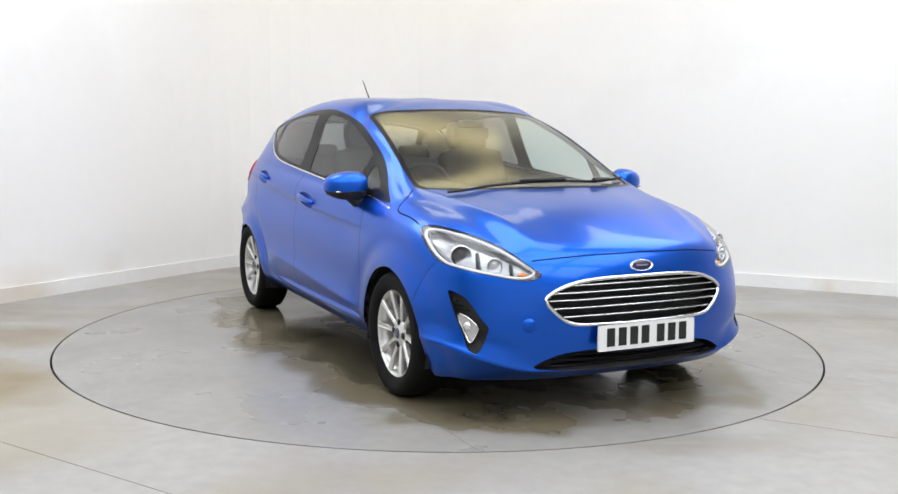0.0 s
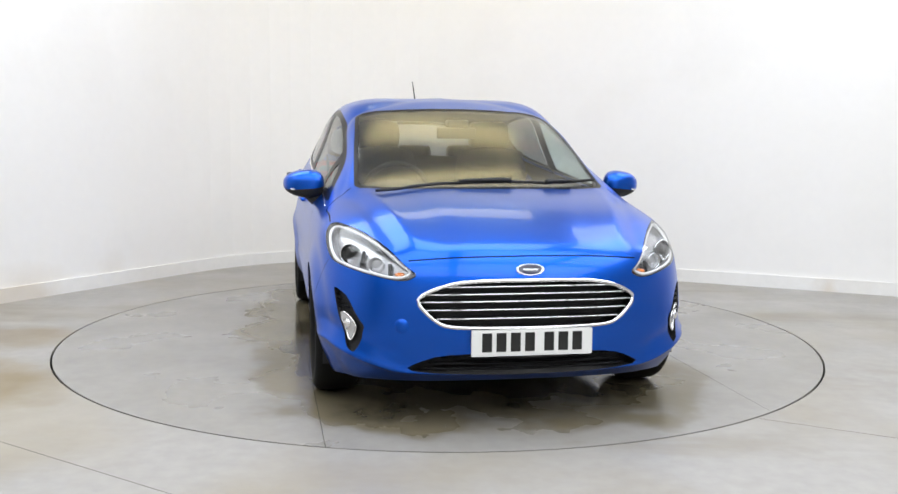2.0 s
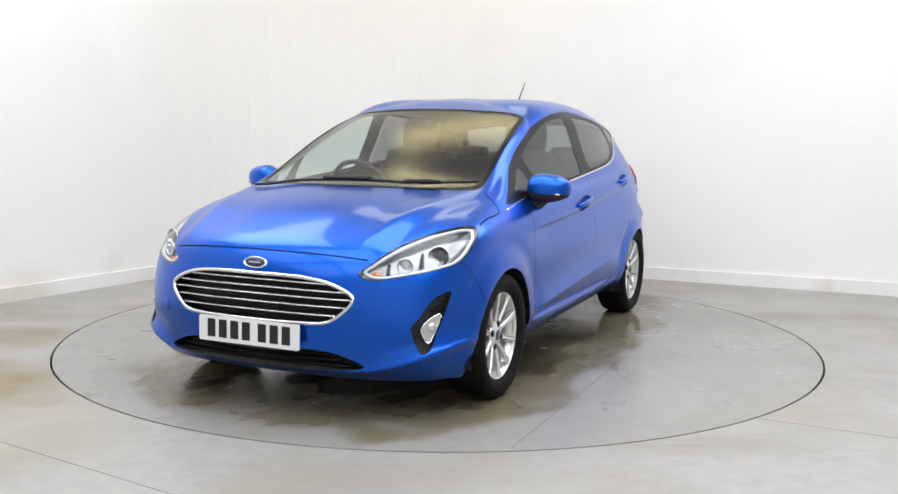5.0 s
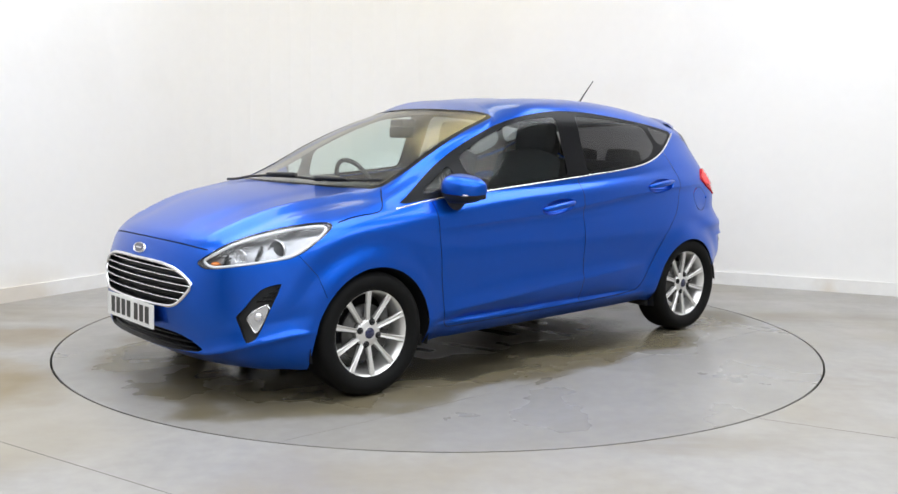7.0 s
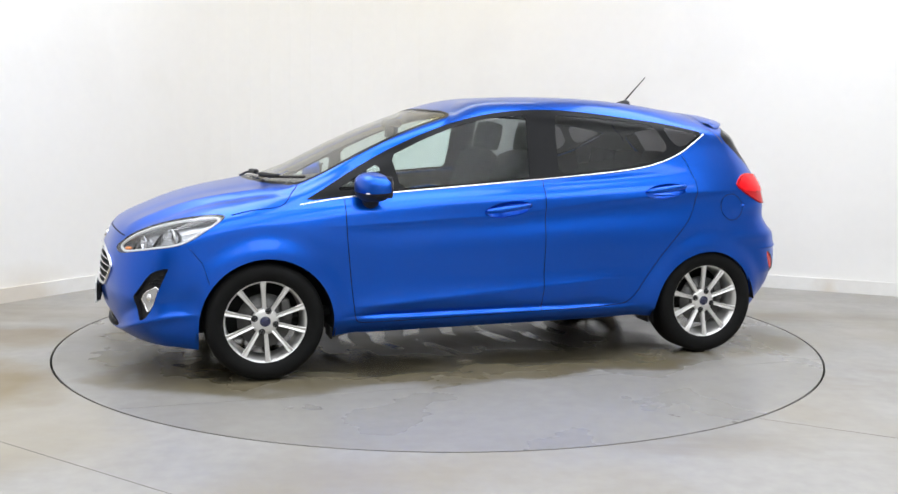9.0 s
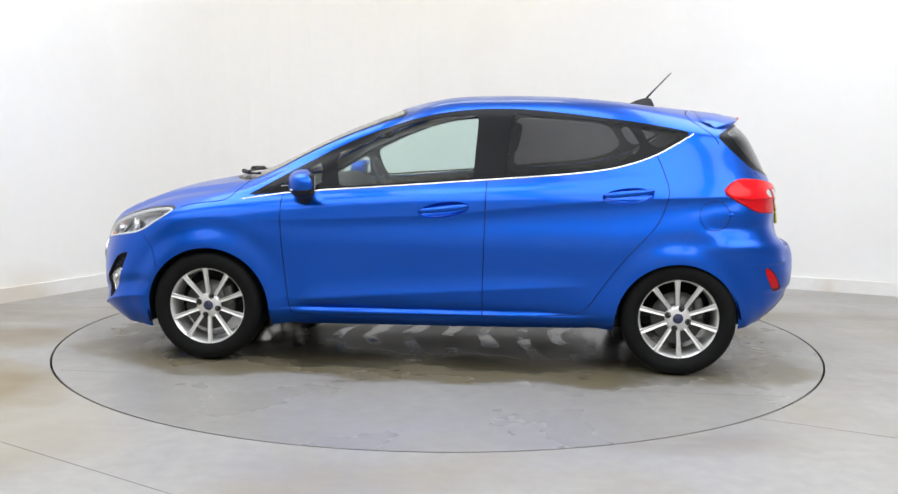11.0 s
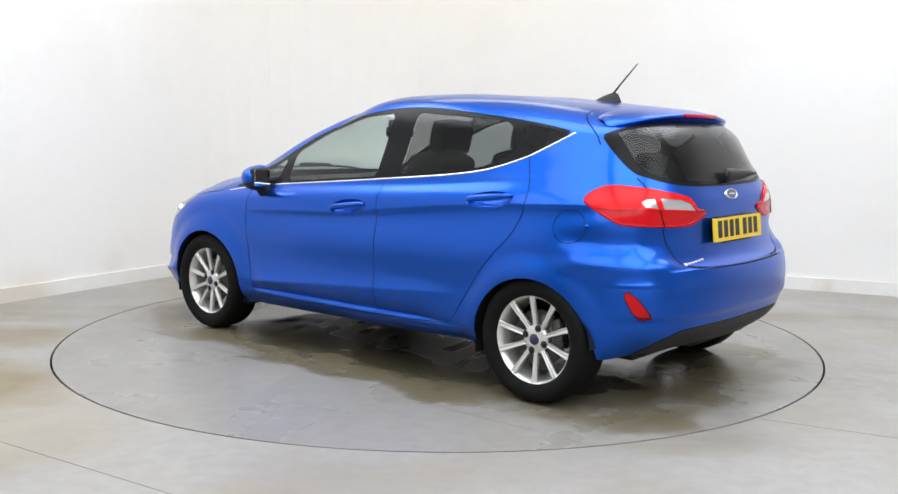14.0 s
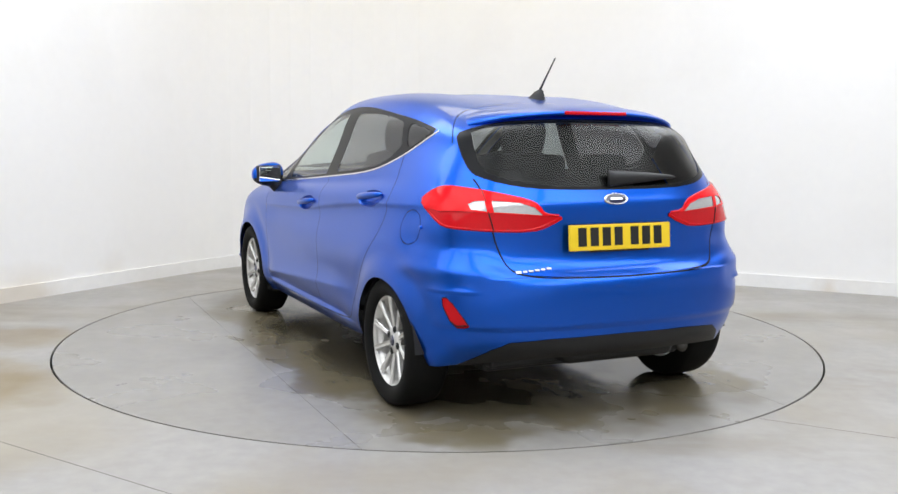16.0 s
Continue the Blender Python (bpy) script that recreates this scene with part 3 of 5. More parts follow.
def pressed(net):
    """The pressed lines of the panels: finer rows on the flanks, then creases, swages, arch flares and bumper edges."""
    rows = np.concatenate([np.arange(0, 6.0), np.arange(6.0, 62.0, 0.5), np.arange(62.0, net.shape[0])])
    net = spline(np.arange(net.shape[0], dtype=float), net, rows)
    du = np.gradient(net, axis=0)
    dv = (np.roll(net, -1, 1) - np.roll(net, 1, 1)) / 2
    no = np.cross(dv, du)
    no /= np.maximum(np.linalg.norm(no, axis=2, keepdims=True), 1e-9)
    away = net - np.array([0, 0, 0.7])
    no *= np.where((no * away).sum(2, keepdims=True) < 0, -1, 1)
    x, y, z = net[..., 0], np.abs(net[..., 1]), net[..., 2]
    side = ease(np.abs(no[..., 1]), 0.35, 0.7)
    out = np.zeros_like(x)
    # character line through the door handles to the tail lamp
    t = np.interp(x, [-1.5, -1.0, -.6, 0, .84], [.925, .905, .872, .806, .765]) - z
    u = np.maximum(t, 0) / .05
    out -= .0115 * u * np.exp(1 - u) * side * ease(x, 1.0, .55) * ease(x, -1.62, -1.40)
    out += .004 * np.exp(-np.maximum(-t, 0) / .03) * (t <= 0) * side * ease(x, 1.0, .55) * ease(x, -1.62, -1.40)
    # lower swage, rising to the back, and the hollow between it and the sill
    t = .352 + (.80 - x) * .070 - z
    span = side * ease(x, .86, .66) * ease(x, -.84, -.52)
    out += span * np.where(t < 0, .016 * np.exp(t / .055), .016 - .040 * np.clip(t / np.maximum(t + z - .300, .03), 0, 1)) * ease(z, .292, .302)
    # flared wheel arches
    for cx, cz, r in ((1.237, .285, .331), (-1.237, .268, .319)):
        d = np.hypot(x - cx, z - cz) - r
        out += side * (.014 * (1 - ease(d, .01, .10)) - .004 * np.exp(-((d - .12) / .03) ** 2)) * (d > -.05)
    # hollow under the tail lamps and the swelling of the rear bumper below it
    w = ease(x, -1.30, -1.50) * ease(y, .50, .62)
    out += w * (.014 * np.exp(-((z - .665) / .035) ** 2) - .013 * np.exp(-((z - .775) / .045) ** 2))
    t = z - .586
    out += np.where(t > 0, .014 * np.exp(-t / .03), -.004 * np.exp(t / .03)) * ease(x, -1.60, -1.68) * ease(y, .66, .70)
    t = .648 - z
    out += np.where(t > 0, .014 * np.exp(-np.maximum(t, 0) / .05), 0) * ease(x, -1.70, -1.80) * ease(y, .62, .54)
    out -= .012 * ease(z, .46, .42) * ease(x, -1.6, -1.75)
    # chin blade under the front intake, sweeping up at the corners
    t = z - (.250 + .10 * np.clip((y - .50) / .33, 0, 1) ** 1.4)
    nose = ease(x, 1.52, 1.66)
    out += nose * np.where(t > 0, .026 * np.exp(-t / .020), .026 * np.exp(t / .030)) - nose * .008 * np.exp(-((t - .07) / .03) ** 2) * ease(y, .50, .62)
    # bonnet: raised middle between two long folds
    t = y - (.455 + np.clip(1.86 - x, 0, 1) * .20)
    top = ease(no[..., 2], .35, .7) * ease(x, 1.06, 1.20) * ease(x, 1.93, 1.80)
    out += top * (.011 * np.exp(-np.abs(t) / .045) - .005 * np.exp(-((t - .085) / .035) ** 2) - .004 * np.exp(-((t + .14) / .07) ** 2))
    return net + no * out[..., None]


GRID = pressed(skin_grid())
NR, NS = GRID.shape[:2]


def skin_mesh():
    bm = bmesh.new()
    vs = [[bm.verts.new(p) for p in row] for row in GRID.tolist()]
    for i in range(NR - 1):
        for j in range(NS):
            k = (j + 1) % NS
            bm.faces.new((vs[i][j], vs[i][k], vs[i + 1][k], vs[i + 1][j]))
    bmesh.ops.remove_doubles(bm, verts=vs[-1], dist=0.0008)
    bm.normal_update()
    return bm


CAR_PIVOT = Vector((0.0802, -0.0277, 0))
car = new("car")
tagged(car, "metallic blue five-door hatchback standing on the turntable", "car")

from mathutils.bvhtree import BVHTree
from mathutils.interpolate import poly_3d_calc
SKIN = skin_mesh()
SKIN.verts.ensure_lookup_table()
SKIN.faces.ensure_lookup_table()
SKIN_TREE = BVHTree.FromBMesh(SKIN)
SKIN_CO = [v.co.copy() for v in SKIN.verts]
SKIN_NO = [v.normal.copy() for v in SKIN.verts]
SKIN_FACES = [[v.index for v in f.verts] for f in SKIN.faces]


def skin_normal(p):
    _, _, idx, _ = SKIN_TREE.find_nearest(p)
    ids = SKIN_FACES[idx]
    w = poly_3d_calc([SKIN_CO[i] for i in ids], p)
    n = Vector()
    for i, k in zip(ids, w):
        n += SKIN_NO[i] * k
    return n.normalized()


def on_skin(p, lift=0.0):
    """The nearest place on the skin, lifted off it."""
    q = SKIN_TREE.find_nearest(Vector(p))[0]
    return q + skin_normal(q) * lift


def along_skin(p, way, lift=0.0):
    """Where a line through p along way meets the skin from outside."""
    way = Vector(way).normalized()
    hit = SKIN_TREE.ray_cast(Vector(p) - way * 3.0, way)[0]
    return hit - way * lift if hit else Vector(p)


def flip(p):
    return Vector((p[0], -p[1], p[2]))


def basis(facing):
    f = Vector(facing).normalized()
    up = Vector((0, 0, 1)) if abs(f.z) < 0.9 else Vector((1, 0, 0))
    right = up.cross(f).normalized()
    return f, right, f.cross(right).normalized()


def inside(poly, a, b):
    hit = False
    j = len(poly) - 1
    for i in range(len(poly)):
        (xi, yi), (xj, yj) = poly[i], poly[j]
        if (yi > b) != (yj > b) and a < (xj - xi) * (b - yi) / (yj - yi) + xi:
            hit = not hit
        j = i
    return hit


def cut(bm, outline, facing, least=0.08):
    """Cut bm along an outline of places, looking against facing. Returns the faces inside."""
    f, right, up = basis(facing)
    poly = [(Vector(p).dot(right), Vector(p).dot(up)) for p in outline]
    mid = sum((Vector(p) for p in outline), Vector()) / len(outline)
    lo_a, hi_a = min(p[0] for p in poly) - 0.05, max(p[0] for p in poly) + 0.05
    lo_b, hi_b = min(p[1] for p in poly) - 0.05, max(p[1] for p in poly) + 0.05
    region = set()
    for face in bm.faces:
        if face.normal.dot(f) > least:
            c = face.calc_center_median()
            if lo_a < c.dot(right) < hi_a and lo_b < c.dot(up) < hi_b:
                region.add(face)
    for i in range(len(poly)):
        (a0, b0), (a1, b1) = poly[i - 1], poly[i]
        if abs(a1 - a0) + abs(b1 - b0) < 1e-6:
            continue
        near = []
        xa, xb, ya, yb = min(a0, a1) - 2e-3, max(a0, a1) + 2e-3, min(b0, b1) - 2e-3, max(b0, b1) + 2e-3
        for face in region:
            if not face.is_valid:
                continue
            aa = [v.co.dot(right) for v in face.verts]
            bb = [v.co.dot(up) for v in face.verts]
            if max(aa) > xa and min(aa) < xb and max(bb) > ya and min(bb) < yb:
                near.append(face)
        if not near:
            continue
        geom = list({e for fc in near for e in fc.edges} | {v for fc in near for v in fc.verts}) + near
        no = (right * (a1 - a0) + up * (b1 - b0)).cross(f).normalized()
        got = bmesh.ops.bisect_plane(bm, geom=geom, dist=2e-4, plane_co=right * a0 + up * b0, plane_no=no)
        region |= {g for g in got["geom"] if isinstance(g, bmesh.types.BMFace)}
    out = []
    for face in region:
        if face.is_valid:
            c = face.calc_center_median()
            if inside(poly, c.dot(right), c.dot(up)):
                out.append(face)
    return out


def smooth_line(pts, times=2, close=False):
    """Round the corners of a line of places (Chaikin)."""
    pts = [Vector(p) for p in pts]
    for _ in range(times):
        new_pts = [] if close else [pts[0]]
        rng = range(len(pts)) if close else range(len(pts) - 1)
        for i in rng:
            a, b = pts[i], pts[(i + 1) % len(pts)]
            new_pts += [a * 0.75 + b * 0.25, a * 0.25 + b * 0.75]
        pts = new_pts if close else new_pts + [pts[-1]]
    return pts


def crisp(pts, r=0.022):
    """Round each corner of a closed line over a short length only."""
    pts = [Vector(p) for p in pts]
    out = []
    for i, p in enumerate(pts):
        for q in (pts[i - 1], pts[(i + 1) % len(pts)]):
            d = q - p
            out.append(p + d.normalized() * min(r, d.length * .25))
    return out


def seam_outline(line, width, facing):
    f, _, _ = basis(facing)
    line = [Vector(p) for p in line]
    left, right_ = [], []
    for i, p in enumerate(line):
        d = line[min(i + 1, len(line) - 1)] - line[max(i - 1, 0)]
        d = (d - f * d.dot(f)).normalized()
        s = d.cross(f) * (width / 2)
        left.append(p + s)
        right_.append(p - s)
    return left + right_[::-1]


def lift_off(bm, faces):
    """Take faces out of bm into a new bmesh."""
    out = bmesh.new()
    made = {}
    for face in faces:
        vs = []
        for v in face.verts:
            if v not in made:
                made[v] = out.verts.new(v.co)
            vs.append(made[v])
        out.faces.new(vs)
    bmesh.ops.delete(bm, geom=faces, context="FACES")
    out.normal_update()
    return out


def skin_part(name, bm, material, parent, label="", shift=0.0):
    """A part cut from the skin, with the skin's own smooth normals, sunk or raised by shift."""
    nos = []
    for v in bm.verts:
        n = skin_normal(v.co)
        nos.append(n)
    for v, n in zip(bm.verts, nos):
        v.co += n * shift
    return finish(bm, name, material, parent, label, True, nos)


def lining(name, bm_src, material, parent, depth, test=None):
    """An inner trim shell: the outer panel moved inward and turned round."""
    bm = bm_src.copy()
    if test:
        bmesh.ops.delete(bm, geom=[f for f in bm.faces if not test(f.calc_center_median())], context="FACES")
    for v in bm.verts:
        v.co -= skin_normal(v.co) * depth
    bmesh.ops.reverse_faces(bm, faces=bm.faces)
    return part(name, bm, material, parent)


def pod(bm_region, name, material, parent, depth, label=""):
    """A recess: walls go in from the rim of a region, and a floor closes it."""
    bm = bm_region.copy()
    bm.normal_update()
    rim = [e for e in bm.edges if e.is_boundary]
    nos = {v: skin_normal(v.co) for v in bm.verts}
    bmesh.ops.extrude_edge_only(bm, edges=rim)
    for v, n in nos.items():
        v.co -= n * depth
    bmesh.ops.recalc_face_normals(bm, faces=bm.faces)
    return part(name, bm, material, parent, label, smooth=False)


def bead(name, line, radius, material, parent, lift=0.0, close=False, label="", steps=8, snap=True):
    """A thin bar that follows the skin."""
    pts = [on_skin(p, lift) if snap else Vector(p) for p in line]
    return part(name, tube(bmesh.new(), pts, radius, steps, close), material, parent, label)


# outlines on the left flank; the right flank mirrors them
def flank(pairs, y=0.8):
    return [Vector((x, y, z)) for x, z in pairs]


WINDOW_TOP = [(1.050, .888), (.974, .930), (.851, 1.001), (.746, 1.060), (.604, 1.137), (.478, 1.194), (.388, 1.232), (.196, 1.300), (.035, 1.339), (-.145, 1.363),
              (-.288, 1.370), (-.476, 1.365), (-.693, 1.344), (-.826, 1.328), (-1.013, 1.307), (-1.204, 1.276), (-1.317, 1.252)]
WINDOW_FOOT = [(-1.206, 1.185), (-1.125, 1.140), (-1.005, 1.095), (-.886, 1.064), (-.757, 1.045), (-.597, 1.028), (-.25, 1.000), (.08, .973), (.49, .942), (.82, .915)]
FRONT_GLASS = [(.572, 1.114), (.392, 1.200), (.200, 1.276), (.040, 1.315), (-.190, 1.338), (-.172, 1.006), (.10, .984), (.54, .950)]
REAR_GLASS = [(-.359, 1.340), (-.642, 1.328), (-.822, 1.311), (-.967, 1.290), (-1.045, 1.172), (-.971, 1.112), (-.852, 1.075), (-.635, 1.050), (-.34, 1.022)]
QUARTER_GLASS = [(-1.030, 1.288), (-1.202, 1.261), (-1.272, 1.244), (-1.144, 1.168), (-1.082, 1.190)]
SAIL_GLASS = [(.880, .942), (.740, 1.026), (.640, 1.078), (.640, .952)]
DOOR_RUN = [(.842, .920), (.842, .754), (.822, .52), (.800, .33), (.788, .275), (.74, .268), (-.232, .287), (-.70, .298), (-.77, .33), (-.857, .463), (-.956, .598), (-1.047, .698),
            (-1.124, .779), (-1.169, .883), (-1.182, .965), (-1.155, 1.050), (-1.118, 1.145)]
DOOR_MID = [(-.243, 1.005), (-.240, .79), (-.235, .55), (-.232, .287)]
BONNET_SIDE = [(1.40, .826), (1.305, .849), (1.171, .861), (1.135, .880), (1.110, .911), (1.060, .962)]
HEADLAMP = [(1.947, .465, .653), (1.938, .508, .626), (1.912, .564, .625), (1.852, .651, .641), (1.780, .724, .656), (1.674, .788, .674), (1.626, .806, .690), (1.573, .817, .718),
            (1.515, .821, .759), (1.466, .817, .789), (1.428, .798, .821), (1.450, .770, .833), (1.520, .736, .829), (1.610, .687, .815), (1.698, .637, .792), (1.788, .591, .763),
            (1.866, .549, .725), (1.912, .513, .686)]
FOG_POD = [(1.703, .796, .576), (1.709, .797, .556), (1.759, .781, .450), (1.799, .750, .335), (1.823, .726, .314), (1.839, .710, .313), (1.867, .688, .410), (1.870, .683, .428),
           (1.845, .709, .462), (1.804, .738, .525), (1.772, .758, .555)]
FOG_LAMP = [(1.802, .749, .463), (1.753, .782, .485), (1.770, .775, .425), (1.796, .756, .374), (1.810, .744, .356), (1.823, .734, .374), (1.838, .721, .412), (1.834, .724, .432)]
GRILLE_HALF = [(0, .634), (.146, .634), (.267, .629), (.351, .615), (.435, .584), (.478, .548), (.438, .498), (.385, .455), (.345, .443), (.291, .440), (.196, .439), (0, .438)]
INTAKE_HALF = [(0, .330), (.222, .328), (.374, .318), (.466, .285), (.523, .250), (.375, .238), (.123, .232), (0, .231)]
SCREEN_HALF = [(.275, 0, 1.375), (.267, .304, 1.369), (.215, .47, 1.352), (.215, .545, 1.345), (.255, .567, 1.335), (.50, .592, 1.237), (.675, .614, 1.148), (.827, .628, 1.068), (.931, .638, 1.012),
               (1.075, .650, .948), (1.136, .545, .963), (1.245, .31, .972), (1.28, 0, .975)]
BACKLIGHT_HALF = [(-1.612, 0, 1.312), (-1.597, .30, 1.308), (-1.550, .466, 1.298), (-1.503, .555, 1.272), (-1.44, .601, 1.238), (-1.496, .612, 1.180), (-1.558, .618, 1.124), (-1.61, .613, 1.079),
                  (-1.648, .593, 1.058), (-1.716, .51, 1.031), (-1.762, .392, 1.015), (-1.782, .237, 1.010), (-1.79, 0, 1.008)]
TAILGATE_HALF = [(-1.655, .610, 1.050), (-1.676, .600, 1.020), (-1.719, .590, .972), (-1.749, .588, .913), (-1.773, .577, .845), (-1.816, .547, .743), (-1.853, .526, .691), (-1.877, .49, .665),
                 (-1.907, .419, .655), (-1.93, .295, .650), (-1.945, 0, .646)]
HATCH_TOP_HALF = [(-1.450, .620, 1.225), (-1.376, .583, 1.288), (-1.311, .532, 1.333), (-1.29, .47, 1.36), (-1.297, .40, 1.373), (-1.326, .307, 1.386), (-1.345, 0, 1.40)]
TAILLAMP = [(-1.457, .764, .949), (-1.487, .735, .982), (-1.528, .707, 1.005), (-1.562, .691, 1.012), (-1.638, .649, 1.009), (-1.691, .597, 1.003), (-1.735, .533, .991), (-1.782, .430, .970),
            (-1.798, .388, .951), (-1.814, .361, .906), (-1.823, .268, .900), (-1.823, .353, .861), (-1.815, .427, .839), (-1.774, .577, .842), (-1.691, .708, .851), (-1.635, .746, .856),
            (-1.578, .762, .885), (-1.516, .767, .918)]
TAIL_CLEAR = [(-1.735, .574, .962), (-1.780, .469, .956), (-1.799, .410, .939), (-1.811, .375, .908), (-1.753, .572, .918)]
TAIL_CLEAR_SIDE = [(-1.687, .657, .946), (-1.697, .635, .958), (-1.722, .600, .962), (-1.742, .598, .920), (-1.704, .650, .925)]
REFLECTOR = [(-1.679, .787, .560), (-1.722, .768, .571), (-1.801, .708, .457), (-1.790, .718, .442), (-1.739, .752, .438)]
DIFFUSER_HALF = [(0, .398), (.361, .394), (.526, .382), (.593, .345), (.640, .304), (.72, .24), (.72, .10), (0, .10)]
LEFT, RIGHT, FRONT, BACK = Vector((0, 1, 0)), Vector((0, -1, 0)), Vector((1, 0, 0)), Vector((-1, 0, 0))


def both(half):
    """A half outline with its mirror image, as one closed outline."""
    return [Vector(p) for p in half] + [flip(p) for p in half[-2:0:-1]]


def front_face(pairs, x=2.0):
    return [(x, y, z) for y, z in pairs]


def shrink(outline, k):
    mid = sum((Vector(p) for p in outline), Vector()) / len(outline)
    return [mid + (Vector(p) - mid) * k for p in outline]


bm = SKIN
pieces = {}
dishes = []
# openings across the middle
pieces["screen"] = lift_off(bm, cut(bm, smooth_line(both(SCREEN_HALF), 1, True), (0.45, 0, 0.9)))
pieces["backlight"] = lift_off(bm, cut(bm, smooth_line(both(BACKLIGHT_HALF), 1, True), (-0.9, 0, 0.45)))
pieces["grille"] = lift_off(bm, cut(bm, smooth_line(both(front_face(GRILLE_HALF)), 1, True), FRONT))
pieces["intake"] = lift_off(bm, cut(bm, smooth_line(both(front_face(INTAKE_HALF)), 1, True), FRONT, 0.02))
pieces["diffuser"] = lift_off(bm, cut(bm, both(front_face(DIFFUSER_HALF, -1.9)), BACK, 0.12))
for side in (1, -1):
    def s(pts):
        return [Vector((p[0], p[1] * side, p[2])) for p in pts]
    out = Vector((0, side, 0))
    key = "L" if side > 0 else "R"
    window = flank(WINDOW_TOP) + flank(WINDOW_FOOT)
    pieces["window" + key] = lift_off(bm, cut(bm, s(smooth_line(window, 1, True)), out))
    pieces["headlamp" + key] = lift_off(bm, cut(bm, s(smooth_line(HEADLAMP, 1, True)), (0.62, 0.70 * side, 0.35)))
    pieces["fogpod" + key] = lift_off(bm, cut(bm, s(smooth_line(FOG_POD, 1, True)), (0.6, 0.8 * side, 0)))
    pieces["taillamp" + key] = lift_off(bm, cut(bm, s(smooth_line(TAILLAMP, 1, True)), (-0.75, 0.6 * side, 0.2)))
    pieces["reflector" + key] = lift_off(bm, cut(bm, s(smooth_line(REFLECTOR, 1, True)), (-0.6, 0.8 * side, 0)))
    for cx, cz, r in ((1.237, .285, .331), (-1.237, .268, .319)):
        ring_ = [Vector((cx + r * math.cos(k * math.pi / 28), 0.85, cz + r * math.sin(k * math.pi / 28))) for k in range(29)]
        ring_ += [Vector((cx - r, 0.85, 0.05)), Vector((cx + r, 0.85, 0.05))]
        bmesh.ops.delete(bm, geom=cut(bm, s(ring_), out, 0.02), context="FACES")
    for line, width in ((DOOR_RUN, .0042), (DOOR_MID, .0042), (BONNET_SIDE, .004)):
        bmesh.ops.delete(bm, geom=cut(bm, s(seam_outline(smooth_line(flank(line), 2), width, LEFT)), out, 0.02), context="FACES")
    flap = [Vector((-1.413 + .080 * math.cos(k * math.pi / 16), .8, .832 + .076 * math.sin(k * math.pi / 16))) for k in range(32)]
    if side > 0:
        pieces["flap"] = lift_off(bm, cut(bm, shrink(flap, 0.955), out))
        bmesh.ops.delete(bm, geom=cut(bm, flap, out), context="FACES")
    for ha, hb in (((.105, .843, .824), (-.155, .841, .856)), ((-.842, .815, .916), (-1.102, .789, .938))):
        mid_, ax = (Vector(ha) + Vector(hb)) / 2, (Vector(hb) - Vector(ha)) / 2
        dish = [mid_ + ax * (1.02 * math.cos(k * math.pi / 16)) + Vector((0, 0, .040 * math.sin(k * math.pi / 16))) for k in range(32)]
        dishes.append((side, mid_, ax, lift_off(bm, cut(bm, s(dish), out))))
    # bumper seams beside the lamps
    bmesh.ops.delete(bm, geom=cut(bm, s(seam_outline(flank([(1.62, .690), (1.545, .60), (1.515, .50)]), .0022, LEFT)), out, 0.02), context="FACES")
bonnet_front = smooth_line(both([(1.97, 0, .731), (1.96, .216, .728), (1.94, .351, .722), (1.9, .50, .707)])[0:4], 1)
line = [flip(p) for p in bonnet_front[::-1]] + bonnet_front[1:]
bmesh.ops.delete(bm, geom=cut(bm, seam_outline(line, .005, FRONT), FRONT, 0.02), context="FACES")
half = smooth_line(TAILGATE_HALF, 1)
line = half + [flip(p) for p in half[-2::-1]]
bmesh.ops.delete(bm, geom=cut(bm, seam_outline(line, .007, BACK), BACK, 0.02), context="FACES")
half = smooth_line(HATCH_TOP_HALF, 1)
line = half + [flip(p) for p in half[-2::-1]]
bmesh.ops.delete(bm, geom=cut(bm, seam_outline(line, .005, (0, 0, 1)), (0, 0, 1), 0.02), context="FACES")

# panels: what the seams have parted
SEEDS = [("body", (-.3, 0, 1.46)), ("bonnet", (1.5, 0, .93)), ("front_door", (.3, .86, .6)), ("front_door", (.3, -.86, .6)), ("rear_door", (-.6, .86, .7)), ("rear_door", (-.6, -.86, .7)),
         ("tailgate", (-1.85, 0, .80)), ("tailgate", (-1.5, 0, 1.37)), ("bumper", (2.03, 0, .68))]
PANEL_LABEL = {"body": "metallic blue painted body shell and roof", "bonnet": "metallic blue bonnet with soft creases", "front_door": "metallic blue front door", "rear_door": "metallic blue rear door",
               "tailgate": "metallic blue tailgate", "bumper": "metallic blue front bumper"}
left_over = set(bm.faces)
groups = []
while left_over:
    f0 = left_over.pop()
    stack, comp = [f0], [f0]
    while stack:
        for e in stack.pop().edges:
            for g in e.link_faces:
                if g in left_over:
                    left_over.discard(g)
                    stack.append(g)
                    comp.append(g)
    groups.append(comp)
groups.sort(key=len, reverse=True)
owner = {}
for n, (nm, p) in enumerate(SEEDS):
    best = min(range(min(len(groups), 30)), key=lambda k: min((f.calc_center_median() - Vector(p)).length for f in groups[k]))
    owner.setdefault(best, nm)
body_key = [k for k, nm in owner.items() if nm == "body"][0]
panels = {}
for k, comp in enumerate(groups):
    panels.setdefault(k if k in owner else body_key, []).extend(comp)
panel_obs = {}
bm.normal_update()
